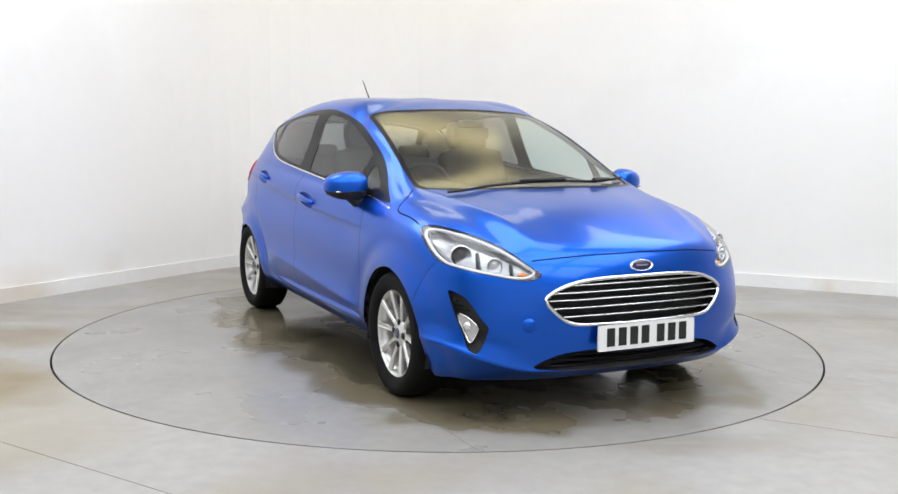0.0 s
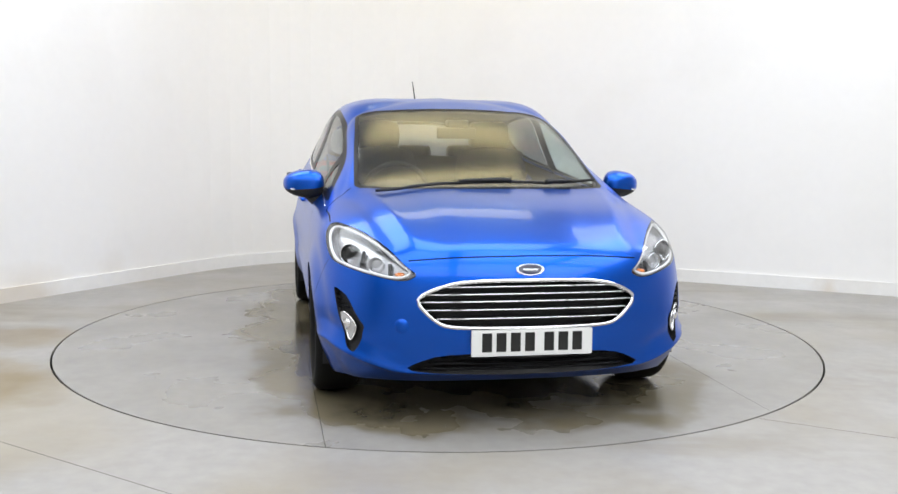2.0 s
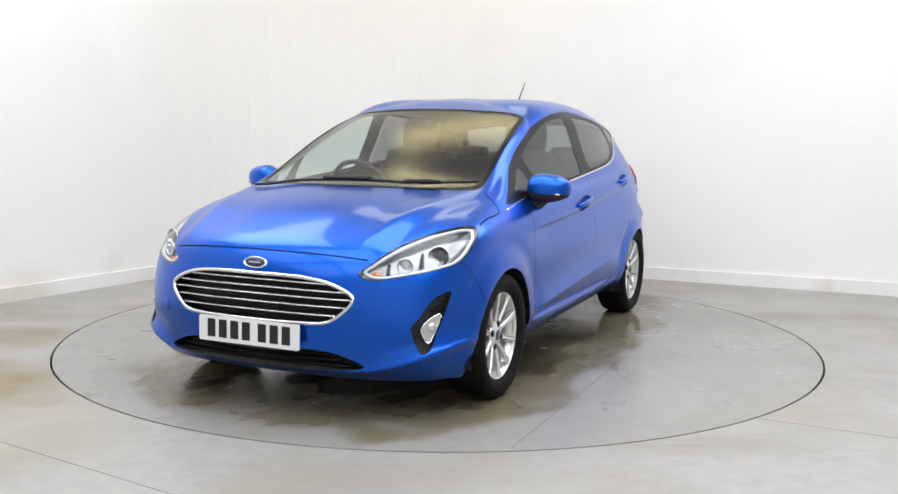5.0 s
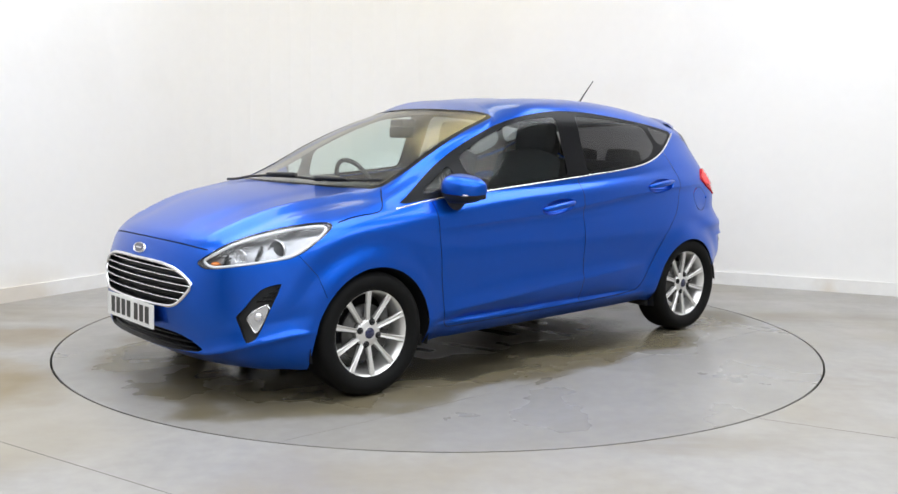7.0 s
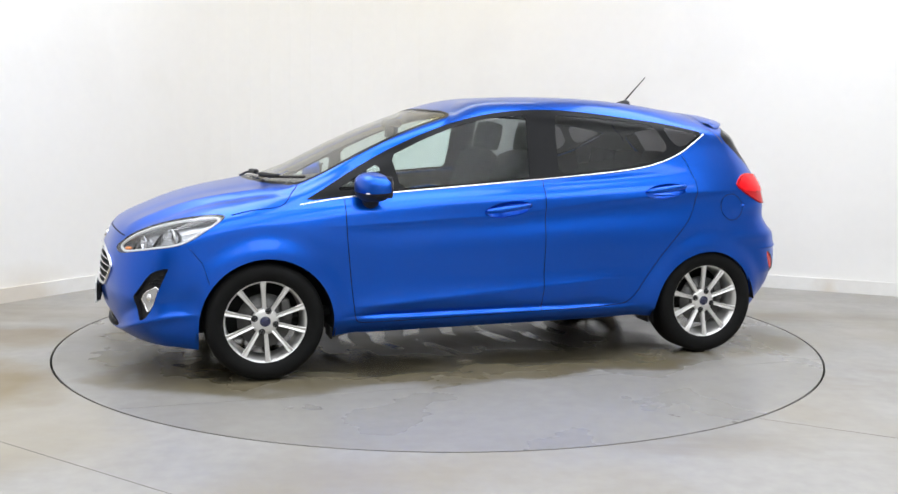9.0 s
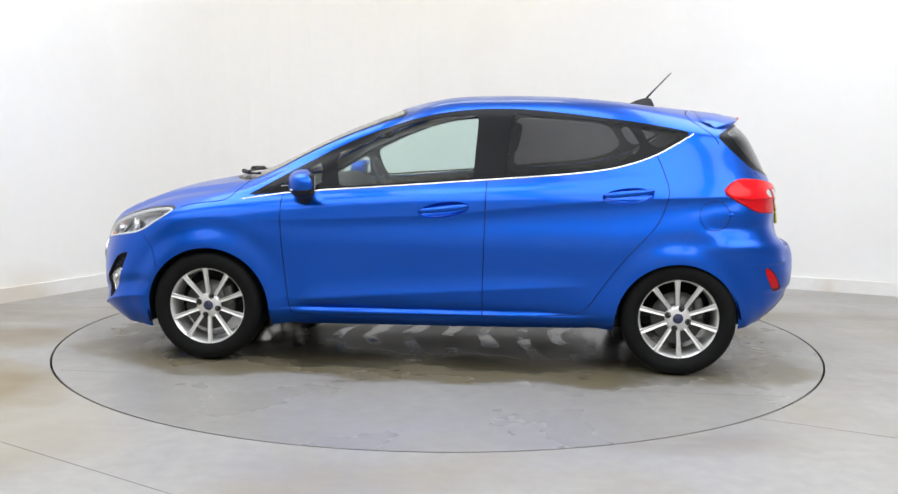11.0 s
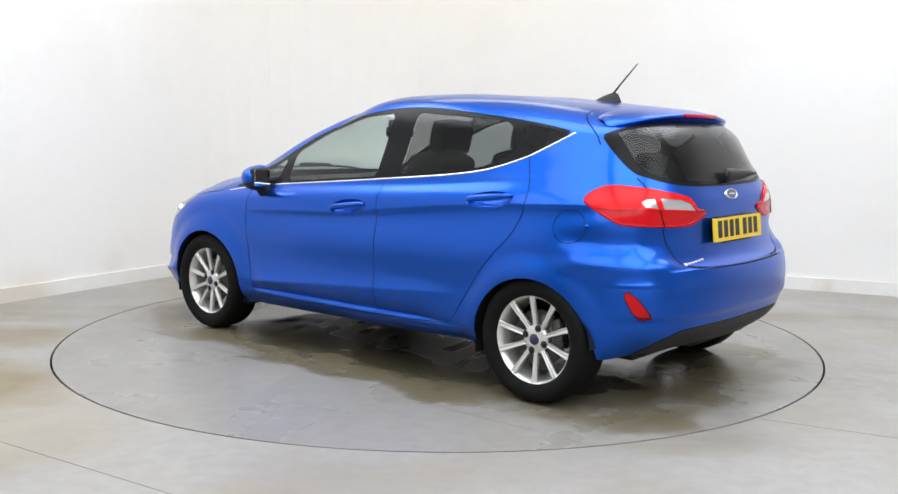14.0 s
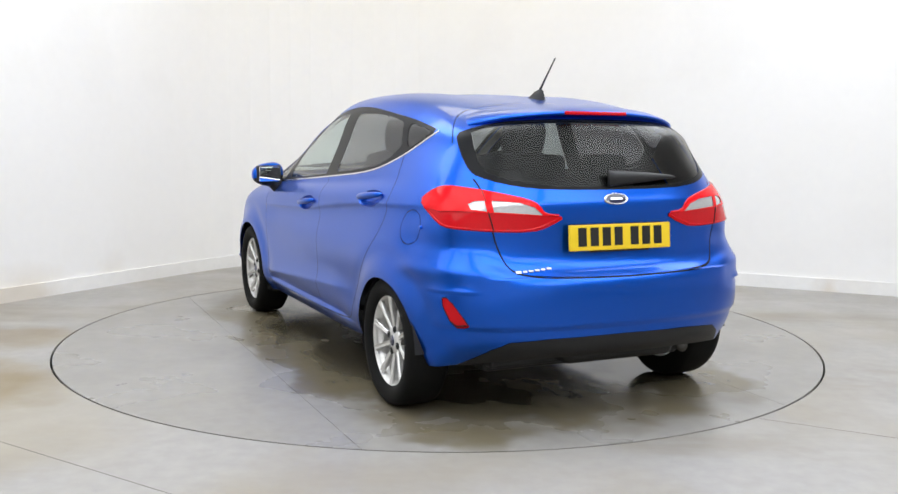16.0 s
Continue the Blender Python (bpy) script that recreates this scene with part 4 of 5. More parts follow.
for k, comp in panels.items():
    pb = lift_off(bm, comp)
    nm = owner[k]
    if nm in ("body",):
        lining("headlining", pb, M_LINING, car, .022, lambda c: c.z > 0.99 and -1.62 < c.x < 1.0)
        lining("inner_panel", pb, M_DASH, car, .03, lambda c: c.z < 0.99 and c.x < -1.1)
    if nm in ("front_door", "rear_door", "tailgate"):
        lining("door_lining", pb, M_DASH, car, .03)
    ob = skin_part(nm, pb, M_BLUE, car, PANEL_LABEL[nm])
    panel_obs.setdefault(nm, []).append(ob)
bm.free()

# dark rubber behind the shut lines
def seal(line, facing=None, width=0.012):
    bmx = bmesh.new()
    tube(bmx, [on_skin(p, -0.0095) for p in line], width / 2, 6)
    part("door_seal", bmx, M_GROOVE, car)


for side in (1, -1):
    def s(pts):
        return [Vector((p[0], p[1] * side, p[2])) for p in pts]
    for line in (DOOR_RUN, DOOR_MID, BONNET_SIDE):
        seal([along_skin(p, (0, -side, 0)) for p in s(smooth_line(flank(line), 2))])
seal([along_skin(p, (-1, 0, 0)) for p in [flip(p) for p in bonnet_front[::-1]] + bonnet_front[1:]])
half = smooth_line(TAILGATE_HALF, 1)
seal([along_skin(p, (1, 0, 0)) for p in half + [flip(p) for p in half[-2::-1]]], width=0.016)
half = smooth_line(HATCH_TOP_HALF, 1)
seal([along_skin(p, (0, 0, -1)) for p in half + [flip(p) for p in half[-2::-1]]])
seal([along_skin(Vector((-1.413 + .079 * math.cos(k * math.pi / 16), .8, .832 + .075 * math.sin(k * math.pi / 16))), (0, -1, 0)) for k in range(33)])
fuel_flap = skin_part("fuel_flap", pieces["flap"], M_BLUE, car, "round blue fuel filler flap")
bmx = bmesh.new()
bmesh.ops.create_uvsphere(bmx, u_segments=14, v_segments=8, radius=1.0, matrix=Matrix.Translation(along_skin((-1.497, .8, .838), (0, -1, 0), .001)) @ Matrix.Diagonal((.013, .007, .009, 1)))
part("flap_catch", bmx, M_BLUE, fuel_flap)

# ---- glass ----
def frame_and_pane(piece, outline, facing, pane_name, frame_name, glass, frame_label, pane_label, sink=0.003):
    pane = lift_off(piece, cut(piece, outline, facing, 0.02))
    skin_part(pane_name, pane, glass, car, pane_label, -sink).visible_shadow = False
    skin_part(frame_name, piece, M_BLACK, car, frame_label)


frame_and_pane(pieces["screen"], smooth_line(shrink(both(SCREEN_HALF), 0.962), 1, True), (0.45, 0, 0.9), "windscreen", "windscreen_border", M_SCREEN,
               "black border of the windscreen", "clear curved windscreen")
frame_and_pane(pieces["backlight"], smooth_line(shrink(both(BACKLIGHT_HALF), 0.93), 1, True), (-0.9, 0, 0.45), "rear_window", "rear_window_border", M_PRIVACY, "black border of the rear window",
               "dark tinted rear window")
for side in (1, -1):
    def s(pts):
        return [Vector((p[0], p[1] * side, p[2])) for p in pts]
    out = Vector((0, side, 0))
    piece = pieces["window" + ("L" if side > 0 else "R")]
    for nm, line, glass, lab in (("front_window", FRONT_GLASS, M_GLASS, "clear front door glass"), ("rear_window_glass", REAR_GLASS, M_PRIVACY, "dark tinted rear door glass"),
                                 ("quarter_glass", QUARTER_GLASS, M_PRIVACY, "dark tinted quarter glass"), ("sail_glass", SAIL_GLASS, M_GLASS, "small fixed front quarter glass")):
        pane = lift_off(piece, cut(piece, s(crisp(flank(line))), out, 0.02))
        skin_part(nm, pane, glass, car, lab, -0.004).visible_shadow = False
    skin_part("window_surround", piece, M_BLACK, car, "gloss black window surround and pillars", -0.0015)
    belt = [along_skin(p, (0, -side, 0), 0.001) for p in s(smooth_line(flank([(1.066, .876)] + WINDOW_FOOT[::-1] + [(-1.318, 1.250)]), 2))]
    belt = [p - Vector((0, 0, .004)) for p in belt]
    part("chrome_strip", tube(bmesh.new(), belt, 0.0054, 8), M_CHROME, car, "bright chrome strip under the side windows")

# ---- wheels ----
def build_wheel(hub):
    """One wheel round the y axis, its face towards +y; the parts hang on the brake and hub."""
    bm = bmesh.new()
    lathe(bm, [(.012, -.02), (.135, -.02), (.135, -.034), (.012, -.034)], 40)
    lathe(bm, [(.012, .0), (.075, .0), (.075, -.03)], 32)
    bmesh.ops.recalc_face_normals(bm, faces=bm.faces)
    wheel = part("wheel", bm, M_STEEL, car, "alloy wheel with a low black tyre")
    wheel.matrix_local = hub
    bm = bmesh.new()
    lathe(bm, [(.205, .030), (.214, .040), (.228, .050), (.250, .055), (.272, .052), (.286, .040), (.2935, .022), (.296, .0), (.2965, -.06), (.296, -.115), (.290, -.135), (.268, -.150), (.215, -.148), (.20, -.14)], 72)
    bmesh.ops.recalc_face_normals(bm, faces=bm.faces)
    part("tyre", bm, M_RUBBER, wheel, "black rubber tyre")
    bm = bmesh.new()
    lathe(bm, [(.196, .018), (.205, .030), (.213, .036), (.217, .034), (.218, .026), (.212, .018), (.198, .010), (.190, -.03), (.186, -.12), (.20, -.14)], 72)
    lathe(bm, [(.0, .012), (.028, .013), (.055, .010), (.068, .002), (.07, -.02)], 40)
    bmesh.ops.recalc_face_normals(bm, faces=bm.faces)
    rim = part("rim", bm, M_ALLOY, wheel, "silver ten-spoke alloy rim")
    for k in range(10):
        bm = bmesh.new()
        secs = []
        for r, w, y, d in ((.052, .0125, .006, .03), (.075, .0110, .010, .026), (.12, .0115, .017, .022), (.165, .0130, .024, .018), (.196, .0155, .028, .016), (.208, .017, .029, .012)):
            secs.append([bm.verts.new((r, y - d, -w * .8)), bm.verts.new((r, y - .004, -w)), bm.verts.new((r, y + .0005, -w * .72)), bm.verts.new((r, y - .0035, 0)), bm.verts.new((r, y + .0005, w * .72)),
                         bm.verts.new((r, y - .004, w)), bm.verts.new((r, y - d, w * .8))])
        for p, q in zip(secs, secs[1:]):
            for i in range(7):
                bm.faces.new((p[i], p[(i + 1) % 7], q[(i + 1) % 7], q[i]))
        bmesh.ops.recalc_face_normals(bm, faces=bm.faces)
        bmesh.ops.transform(bm, matrix=Matrix.Rotation(math.pi * 2 * (k + .25) / 10, 4, "Y"), verts=bm.verts)
        part("spoke", bm, M_ALLOY, wheel, smooth=False)
    bm = bmesh.new()
    lathe(bm, [(.0, .021), (.022, .020), (.026, .017), (.027, .010)], 28)
    bmesh.ops.recalc_face_normals(bm, faces=bm.faces)
    part("centre_cap", bm, M_BADGE, wheel, "dark blue centre cap")
    bm = bmesh.new()
    lathe(bm, [(.026, .014), (.0285, .018), (.031, .013)], 28)
    bmesh.ops.recalc_face_normals(bm, faces=bm.faces)
    part("cap_ring", bm, M_ALLOY, wheel)
    for k in range(4):
        a = math.pi / 2 * k + 0.52
        bm = bmesh.new()
        lathe(bm, [(.0, .017), (.0075, .017), (.0095, .013), (.0095, .0)], 6, pose(.054 * math.cos(a), 0, .054 * math.sin(a)))
        lathe(bm, [(.0095, .0135), (.0155, .0135), (.0165, .008)], 20, pose(.054 * math.cos(a), 0, .054 * math.sin(a)))
        bmesh.ops.recalc_face_normals(bm, faces=bm.faces)
        part("wheel_nut", bm, M_PLASTIC, wheel)
    bm = bmesh.new()
    box(bm, -.115, -.03, .03, .05, .05, .11, .012)
    part("brake_caliper", bm, M_STEEL, wheel)
    return wheel


for wx, wy in ((1.2465, .812), (-1.2465, .800)):
    w = build_wheel(pose(wx, wy, .2975, 0, 12, 0))
    other = copy_thing(w, pose(wx, -wy, .2975, 0, 25, 180))
    for side in (1, -1):
        bm = bmesh.new()
        r, cz, wrap = (.345, .285, 1.16) if wx > 0 else (.328, .268, 1.05)
        arc = [(wx * .9925 + r * math.cos(math.pi * (k / 24 * wrap - .08)), cz + r * math.sin(math.pi * (k / 24 * wrap - .08))) for k in range(25)]
        rows = []
        for y in (.838, .815, .56):
            rows.append([bm.verts.new((x, y * side, z)) for x, z in arc])
        for p, q in zip(rows, rows[1:]):
            for i in range(24):
                bm.faces.new((p[i], p[i + 1], q[i + 1], q[i]))
        bm.faces.new(rows[-1])
        part("wheel_arch_liner", bm, M_PLASTIC, car, "black plastic wheel arch liner")
        bm = bmesh.new()
        box(bm, wx - .335 if wx > 0 else wx + .345, .73 * side, .215, .012, .14, .06, .004)
        part("mud_flap", bm, M_PLASTIC, car)

# ---- underside ----
bm = bmesh.new()
box(bm, .0, 0, .25, 3.3, 1.04, .05, .015)
box(bm, 0, .70, .265, 1.62, .15, .05, .01)
box(bm, 0, -.70, .265, 1.62, .15, .05, .01)
box(bm, -1.35, 0, .25, .5, 1.05, .10, .02)
part("underbody", bm, M_PLASTIC, car, "dark underbody", smooth=False)
bm = bmesh.new()
tube(bm, [(-1.2, -.42, .24), (-1.5, -.48, .24), (-1.62, -.50, .255), (-1.67, -.50, .245)], .026, 12)
part("exhaust_pipe", bm, M_STEEL, car, "dull steel exhaust pipe")
bm = bmesh.new()
box(bm, -1.60, -.1, .285, .28, .60, .11, .04)
part("silencer", bm, M_PLASTIC, car)
skin_part("rear_diffuser", pieces["diffuser"], M_PLASTIC, car, "black plastic lower rear bumper", .002)

# ---- lamps, grille and trim ----
def ball(bm, m, u=24, v=14):
    bmesh.ops.create_uvsphere(bm, u_segments=u, v_segments=v, radius=1.0, matrix=m)
    return bm


def toward(p, facing):
    """A pose at p whose y axis points along facing."""
    f, right, up = basis(facing)
    m = Matrix((right, f, up)).transposed().to_4x4()
    m.translation = p
    return m


for side in (1, -1):
    def s(pts):
        return [Vector((p[0], p[1] * side, p[2])) for p in pts]
    key = "L" if side > 0 else "R"
    region = pieces["headlamp" + key]
    lamp_ob = pod(region, "headlamp", M_HOUSING, car, .045, "clear headlamp with chrome reflectors")
    ring_ = s(smooth_line(shrink(HEADLAMP, .90), 2, True))
    part("daylight_strip", tube(bmesh.new(), [on_skin(p, -.014) for p in ring_], .0068, 8, True), M_FRAME, lamp_ob, "pale daytime running strip")
    for (px0, py0, pz0), r, glassy in (((1.691, .742, .733), .043, True), ((1.822, .640, .694), .032, False)):
        base_p = on_skin((px0, py0 * side, pz0), -.036)
        tilt = toward(base_p, (1, .35 * side, .02))
        bmx = bmesh.new()
        lathe(bmx, [(r * 1.12, .010), (r * 1.05, .016), (r * .98, .010), (r * .86, -.008), (r * .70, -.014)], 32, tilt)
        part("reflector_bowl", bmx, M_CHROME, lamp_ob)
        bmx = bmesh.new()
        ball(bmx, tilt @ pose(0, -.014, 0) @ Matrix.Diagonal((r * .74, r * .5, r * .74, 1)))
        part("projector_lens", bmx, M_BLACK if glassy else M_CLEARLENS, lamp_ob, "dark glass projector lens" if glassy else "")
    bmx = bmesh.new()
    ball(bmx, Matrix.Translation(on_skin((1.905, .545 * side, .655), -.028)) @ Matrix.Diagonal((.02, .022, .010, 1)), 12, 8)
    part("indicator_bulb", bmx, M_AMBER, lamp_ob, "amber indicator bulb")
    for a, b in (((1.755, .695, .775), (1.78, .70, .675)), ((1.87, .585, .705), (1.885, .585, .645))):
        part("divider", tube(bmesh.new(), [on_skin((a[0], a[1] * side, a[2]), -.03), on_skin((b[0], b[1] * side, b[2]), -.03)], .008, 8), M_PLASTIC, lamp_ob)
    part("lamp_shadow_lip", tube(bmesh.new(), [on_skin(p, -.004) for p in s(smooth_line(HEADLAMP, 1, True))], .0035, 6, True), M_BLACK, lamp_ob)
    skin_part("headlamp_lens", region, M_LENS, lamp_ob, "clear plastic headlamp lens", -.001).visible_shadow = False

    region = pieces["fogpod" + key]
    fog_ob = pod(region, "fog_lamp_pod", M_PLASTIC, car, .022, "black plastic fog lamp surround")
    glass_piece = lift_off(region, cut(region, s(smooth_line(FOG_LAMP, 1, True)), (0.6, 0.8 * side, 0), 0.02))
    skin_part("fog_lamp", glass_piece, M_CLEARLENS, fog_ob, "clear fog lamp with bright reflector", -.010)
    region.free()
    fog_rim = [on_skin(p, -.009) for p in s(smooth_line(FOG_LAMP, 1, True))]
    part("fog_lamp_rim", tube(bmesh.new(), fog_rim, .004, 6, True), M_CHROME, fog_ob)
    bmx = bmesh.new()
    ball(bmx, toward(on_skin((1.80, .755 * side, .425), -.004), (.7, .7 * side, 0)) @ Matrix.Diagonal((.018, .010, .020, 1)), 14, 8)
    part("fog_lamp_bulb", bmx, M_CHROME, fog_ob)
    for k in range(4):
        z = .495 + .018 * k
        part("pod_fin", tube(bmesh.new(), [on_skin((1.80 - .026 * k, (.742 + .012 * k) * side, z), -.010), on_skin((1.742 - .010 * k, (.785 + .002 * k) * side, z + .004), -.010)], .004, 6), M_BLACK, fog_ob)

    region = pieces["taillamp" + key]
    clear = lift_off(region, cut(region, s(TAIL_CLEAR), (-0.75, 0.6 * side, 0.2), .02))
    clear_side = lift_off(region, cut(region, s(TAIL_CLEAR_SIDE), (-0.75, 0.6 * side, 0.2), .02))
    lower = lift_off(region, cut(region, s([(-1.40, .80, .935), (-1.60, .74, .912), (-1.742, .598, .914), (-1.79, .50, .913), (-1.83, .30, .905), (-1.83, .25, .80), (-1.70, .75, .80), (-1.5, .8, .85)]),
                                 (-0.75, 0.6 * side, 0.2), .02))
    lamp_ob = skin_part("tail_lamp", region, M_RED, car, "glossy red tail lamp with a clear centre", .010)
    skin_part("tail_lamp_lower", lower, M_REDDARK, lamp_ob, "darker red lower lens", .006)
    skin_part("reversing_lens", clear, M_CLEARLENS, lamp_ob, "clear reversing lens", .007)
    skin_part("indicator_lens", clear_side, M_CLEARLENS, lamp_ob, "smoky clear indicator lens", .007)
    part("lamp_edge", tube(bmesh.new(), [on_skin(p, .002) for p in s(smooth_line(TAILLAMP, 1, True))], .007, 8, True), M_REDDARK, lamp_ob)
    part("lamp_gap", tube(bmesh.new(), [on_skin(p, .0085) for p in s([(-1.690, .596, 1.004), (-1.724, .594, .962), (-1.748, .591, .913), (-1.774, .577, .842)])], .0028, 6), M_GROOVE, lamp_ob)
    skin_part("bumper_reflector", pieces["reflector" + key], M_REDDARK, car, "red bumper reflector", -.003)
    part("reflector_edge", tube(bmesh.new(), [on_skin(p, -.002) for p in s(smooth_line(REFLECTOR, 1, True))], .003, 6, True), M_BLACK, car)

for side, mid_, ax, region in dishes:
    mid_, ax = Vector((mid_.x, mid_.y * side, mid_.z)), Vector((ax.x, ax.y * side, ax.z))
    bmesh.ops.triangulate(region, faces=region.faces)
    bmesh.ops.subdivide_edges(region, edges=region.edges[:], cuts=3, use_grid_fill=True)
    for v in region.verts:
        d = v.co - mid_
        k = (d.x / ax.x) ** 2 + ((d.z - ax.z * d.x / ax.x) / .040) ** 2
        v.co.y -= side * .036 * max(0, 1 - k) ** 0.7
    region.normal_update()
    part("handle_recess", region, M_BLUE, car)
    bmx = bmesh.new()
    pts, rads = [], []
    for k in range(15):
        u = -1 + 2 * k / 14
        bulge = (1 - u * u) ** 0.6 if abs(u) < 1 else 0
        p = on_skin(mid_ + ax * u * .99)
        pts.append(p + Vector((0, side * (.003 + .017 * bulge), .006)))
        rads.append(.006 + .0105 * bulge ** .6)
    tube(bmx, pts, rads, 10)
    part("door_handle", bmx, M_BLUE, car, "blue door handle")

# grille
region = pieces["grille"]
grille = pod(region, "grille", M_PLASTIC, car, .045, "black radiator grille with chrome bars")
region.free()
rim_line = [along_skin(p, (-1, 0, 0), .004) for p in smooth_line(both(front_face(GRILLE_HALF)), 2, True)]
part("chrome_surround", tube(bmesh.new(), rim_line, .0085, 10, True), M_CHROME, grille, "chrome grille surround")


def half_width(z):
    rows = GRILLE_HALF
    best = 0
    for (y0, z0), (y1, z1) in zip(rows, rows[1:]):
        if (z0 - z) * (z1 - z) <= 0 and z0 != z1:
            best = max(best, y0 + (y1 - y0) * (z - z0) / (z1 - z0))
    return best


for z in (.602, .572, .542, .509, .473):
    w = half_width(z) - .012
    bmx = bmesh.new()
    cols = []
    for k in range(33):
        y = -w + 2 * w * k / 32
        p = along_skin((2, y, z + .008 * (1 - (y / .48) ** 2)), (-1, 0, 0), -.006)
        cols.append([bmx.verts.new(p + Vector(o)) for o in ((.002, 0, .003), (.004, 0, .001), (.003, 0, -.003), (-.030, 0, -.006), (-.030, 0, .001))])
    for a, b in zip(cols, cols[1:]):
        for i in range(5):
            bmx.faces.new((a[i], a[(i + 1) % 5], b[(i + 1) % 5], b[i]))
    bmesh.ops.recalc_face_normals(bmx, faces=bmx.faces)
    bar = part("grille_bar", bmx, M_BLACK, grille, "gloss black bar with a chrome edge", smooth=False)
    part("chrome_edge", tube(bmesh.new(), [c for c in [along_skin((2, -w + 2 * w * k / 32, z + .008 * (1 - ((-w + 2 * w * k / 32) / .48) ** 2)), (-1, 0, 0), .001) for k in range(33)]], .0032, 6), M_CHROME, bar)
region = pieces["intake"]
intake = pod(region, "lower_intake", M_PLASTIC, car, .07, "black lower air intake")
region.free()
for z, w in ((.305, .37), (.280, .42), (.255, .45)):
    part("intake_slat", tube(bmesh.new(), [along_skin((2, -w + 2 * w * k / 20, z), (-1, 0, 0), -.02) for k in range(21)], .006, 6), M_BLACK, intake)
bmx = bmesh.new()
box(bmx, 2.022, 0, .322, .01, .19, .008, .002)
part("dealer_strip", bmx, M_FRAME, intake)
bmx = bmesh.new()
lathe(bmx, [(.0, .0008), (.030, .0008), (.0315, -.002)], 28, toward(on_skin((1.955, -.535, .44)), (.93, -.36, 0)))
bmesh.ops.recalc_face_normals(bmx, faces=bmx.faces)
part("tow_eye_cover", bmx, M_BLUE, car, "round blue tow eye cover")

# oval badges, plain
for p, f in (((2.02, 0, .684), None), ((-1.79, 0, .962), None)):
    q = on_skin(p)
    m = toward(q, skin_normal(q)) @ Matrix.Diagonal((1, 1, .42, 1))
    bmx = bmesh.new()
    lathe(bmx, [(.050, .003), (.0545, .008), (.060, .007), (.062, -.002)], 40, m)
    bmesh.ops.recalc_face_normals(bmx, faces=bmx.faces)
    badge = part("oval_badge", bmx, M_CHROME, car, "oval badge with a chrome rim")
    bmx = bmesh.new()
    lathe(bmx, [(.0, .0055), (.030, .0052), (.0515, .004)], 40, m)
    bmesh.ops.recalc_face_normals(bmx, faces=bmx.faces)
    part("badge_field", bmx, M_BADGE, badge, "dark blue badge field")
    bmx = bmesh.new()
    box(bmx, 0, .0062, 0, .060, .001, .016, .0, m)
    part("badge_mark", bmx, M_CHROME, badge, smooth=False)
for k, (y, w) in enumerate(((.495, .026), (.465, .020), (.437, .024), (.408, .022), (.380, .020), (.352, .024))):
    q = on_skin((-1.86, y, .708))
    bmx = bmesh.new()
    box(bmx, 0, .003, 0, w * .9, .004, .010 if k else .015, .0015, toward(q, skin_normal(q)), 1)
    part("badge_bar", bmx, M_ALLOY, car, smooth=False)


def number_plate(m, material, label):
    bmx = bmesh.new()
    box(bmx, 0, 0, 0, .52, .005, .111, .006, m, 2)
    plate = part("number_plate", bmx, material, car, label, smooth=False)
    x = -.219
    for k in range(7):
        bmx = bmesh.new()
        box(bmx, x + .025, .0032, .002, .042, .001, .079, 0, m)
        part("plate_bar", bmx, M_INK, plate, smooth=False)
        x += .061 if k != 3 else .083
    bmx = bmesh.new()
    box(bmx, 0, -.006, -.059, .30, .010, .010, 0.002, m)
    part("plate_holder", bmx, M_PLASTIC, plate, smooth=False)
    bmx = bmesh.new()
    box(bmx, 0, -.013, 0, .44, .020, .09, 0.004, m)
    part("plate_backing", bmx, M_PLASTIC, plate, smooth=False)


number_plate(toward(Vector((2.058, 0, .381)), (1, 0, .02)), M_WHITE, "white front number plate with plain black bars")
number_plate(toward(Vector((-1.840, 0, .808)), (-1, 0, .10)), M_YELLOW, "yellow rear number plate with plain black bars")

